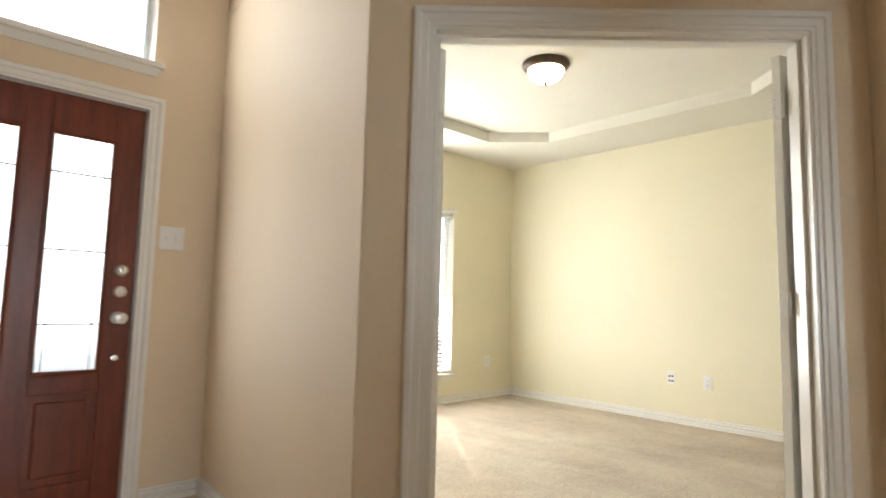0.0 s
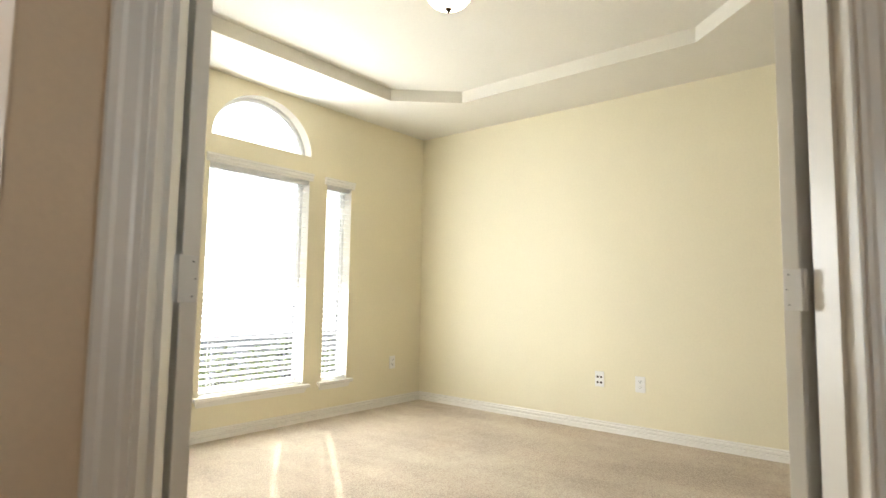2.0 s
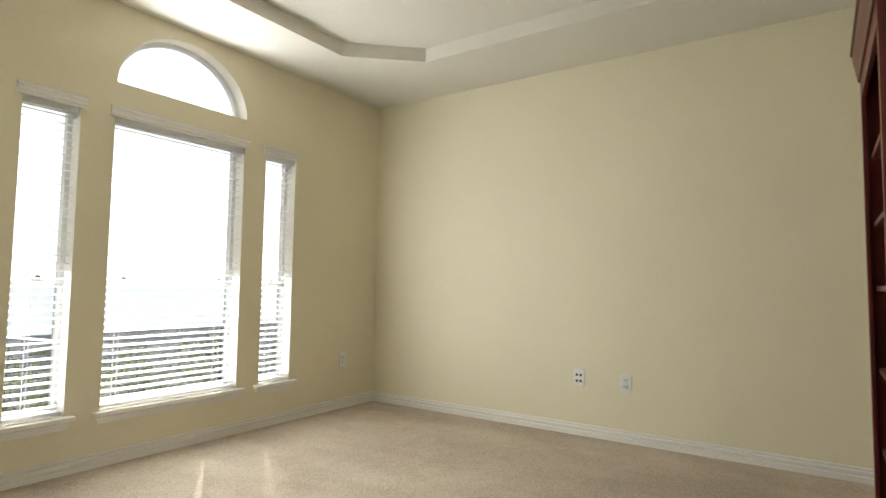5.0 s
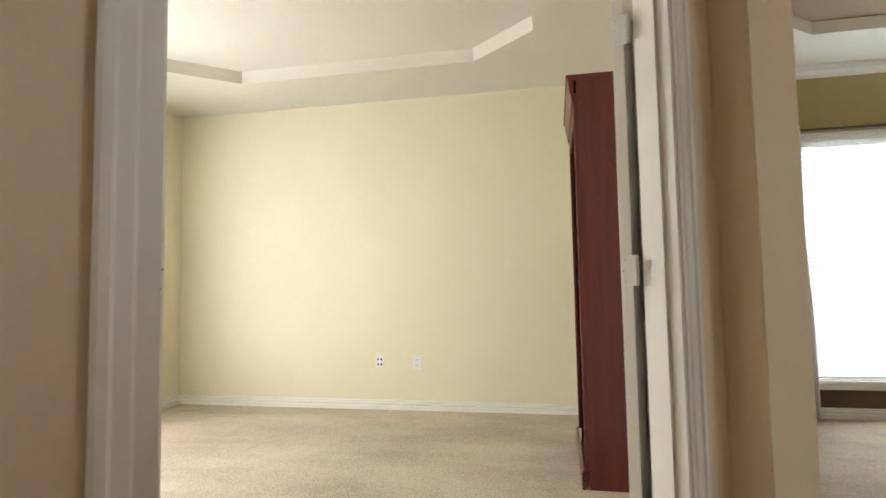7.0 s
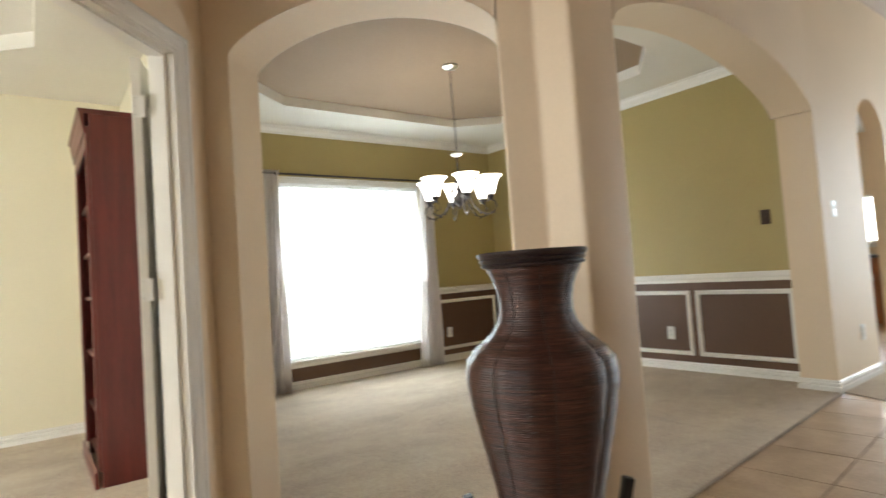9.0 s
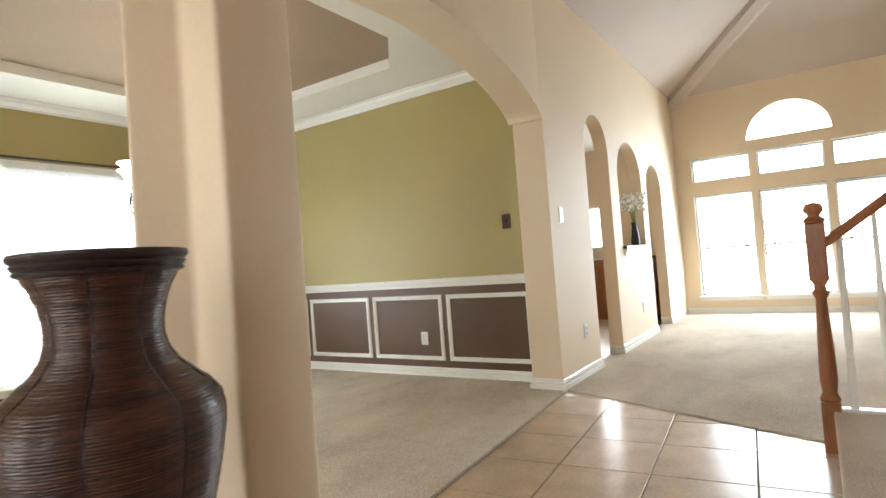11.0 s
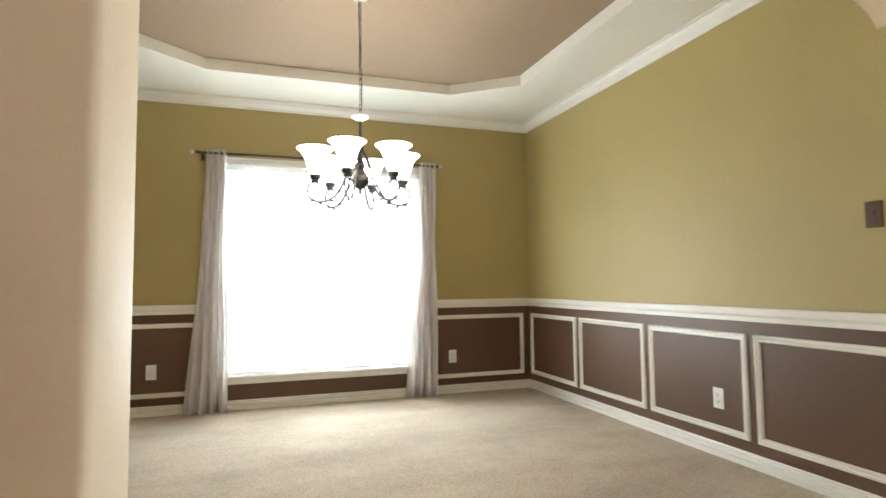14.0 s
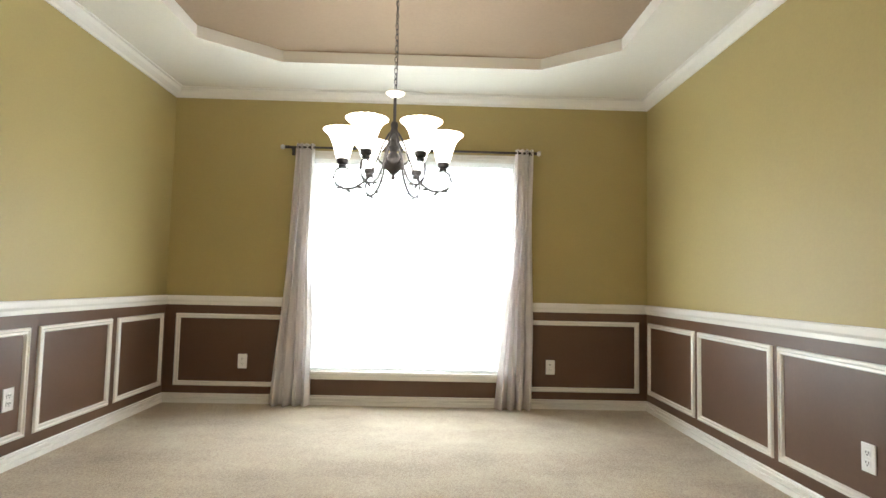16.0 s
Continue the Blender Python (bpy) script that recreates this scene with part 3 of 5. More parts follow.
def panel_door(name, label, m, width, flip):
    """A white leaf along +x from its hinge edge, thickness towards -y (or +y when flipped)."""
    t = thing(name, label, "door", m, "study double doors")
    sgn = 1 if flip else -1
    th = 0.035
    bm = bmesh.new()
    y0, y1 = sorted((0, sgn * th))
    for x0, x1, z0_, z1_ in ((0, 0.1, 0.012, 2.0), (width - 0.1, width, 0.012, 2.0), (0.1, width - 0.1, 1.88, 2.0), (0.1, width - 0.1, 0.012, 0.22), (0.1, width - 0.1, 0.95, 1.10)):
        box(bm, x0, x1, y0, y1, z0_, z1_, 0.002)
    part("frame", bm, M_TRIM, t)
    for z0_, z1_ in ((0.22, 0.95), (1.10, 1.88)):
        bm = bmesh.new()
        box(bm, 0.098, width - 0.098, y0 + 0.010, y1 - 0.010, z0_ - 0.002, z1_ + 0.002)
        box(bm, 0.14, width - 0.14, y0 + 0.003, y1 - 0.003, z0_ + 0.04, z1_ - 0.04, 0.004)
        part("panel", bm, M_TRIM, t)
    ym = sgn * th / 2
    for z in (0.20, 1.068, 1.80):
        bm = bmesh.new()
        ya, yb = sorted((sgn * 0.031, -sgn * 0.016))
        box(bm, -0.0028, 0.0, ya, yb, z - 0.045, z + 0.045, 0.0012)
        box(bm, -0.022, -0.0005, *sorted((-sgn * 0.0165, -sgn * 0.0135)), z - 0.045, z + 0.045)
        h_ = part("hinge", bm, M_PLATE, t, "white painted hinge leaf")
        for k in range(5):
            za = z - 0.045 + 0.018 * k
            part("knuckle", tube(bmesh.new(), [(-0.006, -sgn * 0.015, za + 0.0006), (-0.006, -sgn * 0.015, za + 0.0174)], 0.0055, 10), M_PLATE, h_, smooth=True)
        for dz, dy in ((-0.033, 0.003), (0.0, 0.008), (0.033, 0.003)):
            yc = ym + sgn * dy
            part("screw", lathe(bmesh.new(), [(0.0, 0.0), (0.0034, 0.0), (0.003, 0.0008), (0.0, 0.001)], 10, pose(-0.0028, yc, z + dz, 0, -90, 0)), M_PLATE, h_)
            bm = box(bmesh.new(), -0.0042, -0.0036, yc - 0.0022, yc + 0.0022, z + dz - 0.0005, z + dz + 0.0005)
            box(bm, -0.0041, -0.0036, yc - 0.0005, yc + 0.0005, z + dz - 0.0022, z + dz + 0.0022)
            part("screw_slot", bm, M_SLOT, h_)
    return t


hr_, hl_ = Vector((2.612, 0.957, 0)), Vector((1.694, 1.838, 0))
panel_door("door_right", "white panelled door leaf standing open against the study wall", pose(hr_.x, hr_.y, 0, 0, 0, -22), 0.63, True)
panel_door("door_left", "white panelled door leaf standing wide open", pose(hl_.x, hl_.y, 0, 0, 0, 92), 0.63, False)


# ---- windows ----
def backdrop(name, corners, mat=M_DAY):
    bm = bmesh.new()
    quad(bm, corners)
    ob = structure(name, bm, mat, "glowing backdrop sheet for overexposed daylight outside")
    return ob


backdrop("backdrop_street", [(-8, 16, -0.22), (16, 16, -0.22), (16, 16, 10.3), (-8, 16, 10.3)], M_STREET)
# added sheet, tall enough to keep the sun off the dining window
backdrop("backdrop_side", [(7.6, -9, -0.22), (7.6, 5.0, -0.22), (7.6, 5.0, 7.0), (7.6, -9, 7.0)])
backdrop("backdrop_garden", [(-9, -14, -0.22), (9, -14, -0.22), (9, -14, 6.0), (-9, -14, 6.0)])


def sash_window(name, m, w, z0, z1, label, meet=None, sill=True, grid=0, screen=False):
    """A vinyl window in an opening of width w from local x = 0; local y points out of the room."""
    t = thing(name, label, "window", m, kind="structure")
    bm = bmesh.new()
    fw = 0.026
    for x0, x1, a_, b_ in ((0, fw, z0, z1), (w - fw, w, z0, z1), (fw, w - fw, z1 - fw, z1), (fw, w - fw, z0, z0 + fw)):
        box(bm, x0, x1, 0.09, 0.135, a_, b_, 0.002)
    if meet:
        box(bm, fw, w - fw, 0.085, 0.125, meet - 0.015, meet + 0.015, 0.002)
    for k in range(grid):
        x = w * (k + 1) / (grid + 1)
        box(bm, x - 0.008, x + 0.008, 0.104, 0.118, z0 + fw, z1 - fw)
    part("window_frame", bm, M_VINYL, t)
    bm = bmesh.new()
    box(bm, fw - 0.005, w - fw + 0.005, 0.108, 0.113, z0 + fw - 0.005, z1 - fw + 0.005)
    pane = part("pane", bm, M_GLASS, t)
    pane.visible_shadow = False
    if screen:
        bm = box(bmesh.new(), fw, w - fw, 0.119, 0.121, z0 + fw, meet)
        mesh = part("insect_screen", bm, M_SCREEN, t, "grey insect screen over the lower sash")
        mesh.visible_shadow = False
    if meet:
        for x in ((0.12, w - 0.12) if w > 0.5 else (w / 2,)):
            bm = bmesh.new()
            box(bm, x - 0.022, x + 0.022, 0.070, 0.086, meet + 0.004, meet + 0.022, 0.003)
            box(bm, x - 0.006, x + 0.012, 0.055, 0.075, meet + 0.02, meet + 0.03, 0.002)
            part("sash_lock", bm, M_BRONZE, t, "dark metal sash lock")
    if sill:
        bm = bmesh.new()
        box(bm, -0.045, w + 0.045, -0.045, 0.001, z0 - 0.028, z0 + 0.0, 0.005)
        box(bm, 0.002, w - 0.002, 0.0, 0.088, z0 - 0.0, z0 + 0.004)
        n = 5
        for k in range(n):
            f = k / n
            box(bm, -0.03 + 0.012 * f * 1.5, w + 0.03 - 0.012 * f * 1.5, -0.02 + 0.012 * f, 0.0, z0 - 0.028 - 0.042 * (k + 1) / n, z0 - 0.028 - 0.042 * k / n)
        part("window_sill", bm, M_TRIM, t, "white moulded sill and apron")
    return t


def slat_mesh(w, holes, depth=0.05):
    """One slat along x with small cord holes."""
    bm = bmesh.new()
    xs = [0.0] + sorted(v for h in holes for v in (h - 0.014, h + 0.014)) + [w]
    ys = [-depth / 2, -0.013, 0.013, depth / 2]
    crown = [0.0, 0.0028, 0.0028, 0.0]
    for i in range(len(xs) - 1):
        for j in range(3):
            if i % 2 == 1 and j == 1:
                continue
            pts = [(xs[i], ys[j], crown[j]), (xs[i + 1], ys[j], crown[j]), (xs[i + 1], ys[j + 1], crown[j + 1]), (xs[i], ys[j + 1], crown[j + 1])]
            quad(bm, pts)
            quad(bm, [(x, y, z - 0.0025) for x, y, z in pts][::-1])
    bmesh.ops.remove_doubles(bm, verts=bm.verts, dist=1e-5)
    return finish("slat", bm, M_BLIND)


def blind(m, w, z0, z1, label, tilt, cords, pitch=0.042, y=0.04, valance=True, odd=()):
    t = thing("window_blind", label, "blind", m, "window blinds")
    if valance:
        bm = bmesh.new()
        for f0, f1, out in ((0.0, 0.30, 0.012), (0.30, 0.72, 0.018), (0.72, 1.0, 0.026)):
            box(bm, -0.03, w + 0.03, -out, 0.0, z1 - 0.01 + 0.062 * f0, z1 - 0.01 + 0.062 * f1, 0.003)
        part("valance", bm, M_TRIM, t, "white moulded valance")
    bm = bmesh.new()
    box(bm, 0.004, w - 0.004, y - 0.025, y + 0.025, z1 - 0.045, z1 - 0.006)
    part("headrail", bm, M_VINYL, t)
    holes = [c * w for c in cords]
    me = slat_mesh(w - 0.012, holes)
    z, k = z1 - 0.065, 0
    while z > z0 + 0.035:
        k += 1
        roll = odd[k] if isinstance(odd, dict) and k in odd else 0
        piece("slat", me, t, pose(0.006, y, z, tilt + 1.2 * math.sin(k * 2.1), roll, 0))
        z -= pitch
    bm = bmesh.new()
    box(bm, 0.006, w - 0.006, y - 0.025, y + 0.025, z0 + 0.006, z0 + 0.022, 0.003)
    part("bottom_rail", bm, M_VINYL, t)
    for h in holes:
        for yy in (y - 0.027, y + 0.027):
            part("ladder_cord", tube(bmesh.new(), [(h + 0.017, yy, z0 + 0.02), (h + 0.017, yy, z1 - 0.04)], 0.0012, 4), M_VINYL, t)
    return t


for i, (a_, b_) in enumerate(WINS):
    m = pose(a_, SY, 0)
    sash_window("window_%d" % (i + 1), m, b_ - a_, ZB, ZT, "white single-hung study window with moulded sill", 1.03, True, 0, True)
    blind(m, b_ - a_, ZB + 0.005, ZT, "white horizontal slat blind with open slats", 5, (0.30,) if i != 1 else (0.08, 0.82), odd={29: 9, 31: -4} if i == 0 else ())
bm = bmesh.new()
n = 28
mx, hw = 3.59, 0.438
for (r_in, r_out) in ((0.93, 1.0),):
    ring = []
    for k in range(n + 1):
        t_ = math.pi * k / n
        ring.append([(mx + hw * r * math.cos(t_), yy, 2.186 + 0.385 * r * math.sin(t_)) for yy in (SY + 0.09, SY + 0.13) for r in (r_in, r_out)])
    for p, q in zip(ring, ring[1:]):
        for u_, v_ in ((0, 1), (1, 3), (3, 2), (2, 0)):
            quad(bm, [p[u_], p[v_], q[v_], q[u_]])
box(bm, mx - hw, mx + hw, SY + 0.09, SY + 0.13, 2.186, 2.214)
t = thing("window_4", "white half-round study window light", "window", kind="structure")
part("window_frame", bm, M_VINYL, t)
bm = bmesh.new()
bm.faces.new([bm.verts.new((mx + hw * 0.94 * math.cos(math.pi * k / n), SY + 0.11, 2.19 + 0.385 * 0.94 * math.sin(math.pi * k / n))) for k in range(n + 1)])
pane = part("pane", bm, M_GLASS, t)
pane.visible_shadow = False

m = pose(DX, DW[0], 0, 0, 0, -90)
sash_window("window_5", m, DW[0] - DW[1], DW[2], DW[3], "wide white dining room window", 1.15, True)
blind(m, DW[0] - DW[1], DW[2] + 0.005, DW[3], "white slat blind, closed against bright daylight", 62, (0.1, 0.37, 0.63, 0.9))
for i, (a_, b_) in enumerate(FW):
    m = pose(b_, LIV, 0, 0, 0, 180)
    sash_window("window_%d" % (6 + i), m, b_ - a_, 0.26, 1.72, "tall white living room window", 0.95, True)
    sash_window("window_%d" % (10 + i), m, b_ - a_, 1.92, 2.26, "white transom window light", None, False)
    if i:
        blind(m, b_ - a_, 0.265, 1.72, "white slat blind with open slats", 10, (0.2, 0.8), 0.055, valance=False)
bm = bmesh.new()
bm.faces.new([bm.verts.new((0.295 + 0.495 * math.cos(math.pi * k / n), LIV - 0.11, 2.42 + 0.46 * math.sin(math.pi * k / n))) for k in range(n + 1)])
t = thing("window_13", "white half-round living room window light", "window", kind="structure")
pane = part("pane", bm, M_GLASS, t)
pane.visible_shadow = False
sash_window("window_14", pose(3.55, LIV, 0, 0, 0, 180), 0.8, 1.08, 1.75, "white kitchen window", None, True)
sash_window("window_15", pose(0.15, FY, 0), 1.0, 2.25, 3.0, "white transom window over the front door", None, True)
bm = bmesh.new()
box(bm, 0.15, 1.15, FY + 0.10, FY + 0.106, 2.52, 2.526)
part("came", bm, M_CAME, bpy.data.objects["window_15"])


# ---- wall plates ----
def wall_plate(name, label, category, pos, yaw, kind="outlet", mat=None, gangs=1):
    """A cover plate; local -y points into the room."""
    t = thing(name, label, category, pose(*pos, 0, 0, yaw), "wall plates")
    w = 0.076 + 0.046 * (gangs - 1)
    bm = box(bmesh.new(), -w / 2, w / 2, -0.007, 0.0, -0.060, 0.060, 0.003)
    part("plate", bm, mat or M_PLATE, t)
    if kind == "outlet":
        for dz in (-0.021, 0.021):
            bm = box(bmesh.new(), -0.017, 0.017, -0.010, -0.005, dz - 0.014, dz + 0.014, 0.004)
            r = part("receptacle", bm, mat or M_PLATE, t)
            for x in (-0.007, 0.007):
                bm = box(bmesh.new(), x - 0.0014, x + 0.0014, -0.0112, -0.009, dz - 0.001, dz + 0.008)
                part("slot", bm, M_SLOT, r)
            bm = box(bmesh.new(), -0.0025, 0.0025, -0.0112, -0.009, dz - 0.010, dz - 0.005)
            part("slot", bm, M_SLOT, r)
    elif kind == "jack":
        for x in (-0.014, 0.014):
            for z in (-0.026, 0.016):
                bm = box(bmesh.new(), x - 0.008, x + 0.008, -0.0095, -0.005, z - 0.008, z + 0.008, 0.002)
                part("jack", bm, M_BRONZE, t, "dark socket")
    else:
        for g in range(gangs):
            x = (g - (gangs - 1) / 2) * 0.046
            bm = box(bmesh.new(), x - 0.008, x + 0.008, -0.0095, -0.005, -0.016, 0.016, 0.002)
            box(bm, x - 0.005, x + 0.005, -0.018, -0.008, 0.0, 0.010, 0.002)
            part("toggle", bm, mat or M_PLATE, t)
    return t


wall_plate("jack_plate", "white wall plate with four dark sockets on cream wall", "wall plate", (SX, 2.658, 0.409), -90, "jack")
wall_plate("outlet", "white duplex outlet on the cream study wall", "outlet", (SX, 2.335, 0.40), -90)
wall_plate("outlet", "white duplex outlet on the cream study wall", "outlet", (5.044, SY, 0.407), 0)
wall_plate("outlet", "white duplex outlet beside the study window", "outlet", (2.585, SY, 0.416), 0)
wall_plate("outlet", "white duplex outlet inside a brown wainscot panel", "outlet", (DX - 0.004, -0.115, 0.357), -90)
wall_plate("outlet", "white duplex outlet inside a brown wainscot panel", "outlet", (DX - 0.004, -2.686, 0.355), -90)
wall_plate("outlet", "white duplex outlet inside a brown wainscot panel", "outlet", (3.148, DS + 0.004, 0.35), 180)
wall_plate("outlet", "white duplex outlet inside a brown wainscot panel", "outlet", (3.83, DN - 0.004, 0.377), 0)
wall_plate("light_switch", "dark bronze switch plate on the olive wall", "light switch", (2.221, DS, 1.333), 180, "switch", M_BRONZE)
wall_plate("light_switch", "white switch plate on the beige wall", "light switch", (JX, -3.516, 1.335), -90, "switch")
wall_plate("outlet", "white duplex outlet on the beige wall", "outlet", (JX, -3.861, 0.374), -90)
wall_plate("outlet", "white duplex outlet on the beige wall", "outlet", (JX, -5.75, 0.37), -90)
wall_plate("light_switch", "white double switch plate beside the front door", "light switch", (1.297, FY, 1.345), 0, "switch", None, 2)


# ---- study: bookcase and ceiling lamp ----
def bookcase():
    x0, x1, y0, y1, h = 3.80, 4.70, 0.712, 1.046, 2.12
    t = thing("bookcase", "tall dark cherry wooden bookcase with open empty shelves", "bookcase")
    for xa in (x0, x1 - 0.022):
        part("side_panel", box(bmesh.new(), xa, xa + 0.022, y0, y1, 0.0, h - 0.03, 0.002), M_CHERRY, t)
    part("back_panel", box(bmesh.new(), x0 + 0.022, x1 - 0.022, y0, y0 + 0.008, 0.06, h - 0.03), M_CHERRY, t)
    for z in (0.10, 0.36, 0.70, 1.05, 1.33, 1.63):
        part("shelf", box(bmesh.new(), x0 + 0.022, x1 - 0.022, y0 + 0.008, y1 - 0.012, z - 0.011, z + 0.011, 0.002), M_CHERRY, t)
    for xa in (x0, x1 - 0.045):
        part("face_stile", box(bmesh.new(), xa, xa + 0.045, y1, y1 + 0.018, 0.10, h - 0.1, 0.003), M_CHERRY, t)
    part("face_rail", box(bmesh.new(), x0 + 0.045, x1 - 0.045, y1, y1 + 0.018, h - 0.22, h - 0.1, 0.003), M_CHERRY, t)
    bm = bmesh.new()
    sweep(bm, [(x1, y1 + 0.018), (x0, y1 + 0.018)], [(0, 0), (-0.0, 0.10), (-0.006, 0.105), (-0.018, 0.09), (-0.018, 0.0)])
    part("plinth", bm, M_CHERRY, t)
    bm = bmesh.new()
    sweep(bm, [(x1, y1 + 0.018), (x0, y1 + 0.018)], [(0, h - 0.14), (-0.008, h - 0.14), (-0.012, h - 0.11), (-0.022, h - 0.06), (-0.026, h - 0.02), (-0.034, h - 0.015), (-0.034, h), (0, h)])
    part("crown", bm, M_CHERRY, t)
    part("top", box(bmesh.new(), x0 - 0.002, x1 + 0.002, y0, y1 + 0.018, h - 0.03, h, 0.002), M_CHERRY, t)
    return t


bookcase()


def flush_lamp(x, y, z):
    t = thing("ceiling_lamp", "bronze flush ceiling lamp with lit frosted glass dome", "ceiling lamp", pose(x, y, z))
    part("pan", lathe(bmesh.new(), [(0.0, 0.0), (0.165, 0.0), (0.168, -0.012), (0.160, -0.030), (0.142, -0.045), (0.130, -0.048), (0.0, -0.046)], 48), M_BRONZE, t, smooth=True)
    pr = [(0.128, -0.046)] + [(0.128 * math.cos(a_), -0.046 - 0.095 * math.sin(a_)) for a_ in (0.2, 0.4, 0.6, 0.8, 1.0, 1.2, 1.4)] + [(0.004, -0.141)]
    part("shade", lathe(bmesh.new(), pr, 48), M_DOME, t, "lit frosted glass dome", True)
    part("finial", lathe(bmesh.new(), [(0.0, -0.138), (0.018, -0.139), (0.019, -0.144), (0.008, -0.148), (0.006, -0.156), (0.008, -0.160), (0.0, -0.166)], 20), M_BRONZE, t, smooth=True)
    return t


flush_lamp(3.46, 2.64, H + 0.10)


# ---- dining room: curtains and chandelier ----
def curtain(label, y_top0, y_top1, y_bot0, y_bot1, folds, seed):
    t = thing("curtain", label, "curtain", None, "dining curtains")
    bm = bmesh.new()
    nu, nz = 56, 26
    rng = random.Random(seed)
    ph = rng.random() * 6
    rows = []
    for k in range(nz + 1):
        f = k / nz
        z = 2.185 - f * (2.185 - 0.015)
        g = f ** 1.4
        a_, b_ = y_top0 + (y_bot0 - y_top0) * g, y_top1 + (y_bot1 - y_top1) * g
        amp = 0.022 + 0.02 * f
        row = []
        for i in range(nu + 1):
            u = i / nu
            w_ = math.sin(2 * math.pi * folds * u + ph + 0.4 * math.sin(3 * f)) + 0.35 * math.sin(2 * math.pi * folds * 2.3 * u + 2 * f + ph)
            row.append(bm.verts.new((DX - 0.075 + amp * w_, a_ + (b_ - a_) * u + 0.006 * math.sin(9 * f + 5 * u), z)))
        rows.append(row)
    for p, q in zip(rows, rows[1:]):
        for i in range(nu):
            bm.faces.new((p[i], p[i + 1], q[i + 1], q[i]))
    ob = part("cloth", bm, M_CURTAIN, t, smooth=True)
    sol = ob.modifiers.new("thickness", "SOLIDIFY")
    sol.thickness = 0.002
    bm = bmesh.new()
    for k in range(folds):
        y = y_top0 + (y_top1 - y_top0) * (k + 0.5) / folds
        tube(bm, [(DX - 0.075 + 0.028 * math.cos(v), y, 2.155 + 0.028 * math.sin(v)) for v in (2 * math.pi * q / 12 for q in range(13))], 0.003, 5)
    part("grommet", bm, M_BRONZE, t)
    return t


curtain("pale grey curtain panel hanging beside the bright window", -0.505, -0.655, -0.36, -0.70, 4, 3)
curtain("pale grey curtain panel gathered at the bright window", -2.36, -2.51, -2.22, -2.53, 4, 8)
t = thing("curtain_rod", "dark metal curtain rod with clear faceted finials", "curtain rod")
part("rod", tube(bmesh.new(), [(DX - 0.075, -0.43, 2.155), (DX - 0.075, -2.52, 2.155)], 0.010, 12), M_IRON, t, smooth=True)
for y, sg in ((-0.43, 1), (-2.52, -1)):
    part("rod_end", lathe(bmesh.new(), [(0.010, -0.02), (0.014, -0.01), (0.010, 0.0), (0.015, 0.01), (0.011, 0.016)], 14, pose(DX - 0.075, y, 2.155, -90 * sg, 0, 0)), M_IRON, t, smooth=True)
    part("finial", lathe(bmesh.new(), [(0.0, 0.014), (0.014, 0.018), (0.024, 0.034), (0.018, 0.05), (0.0, 0.056)], 8, pose(DX - 0.075, y, 2.155, -90 * sg, 0, 0)), M_FINIAL, t, "clear faceted finial")
for y in (-0.47, -2.48):
    bm = tube(bmesh.new(), [(DX, y, 2.14), (DX - 0.05, y, 2.14), (DX - 0.075, y, 2.146)], 0.006, 8)
    box(bm, DX - 0.006, DX, y - 0.014, y + 0.014, 2.10, 2.18, 0.002)
    part("bracket", bm, M_IRON, t)


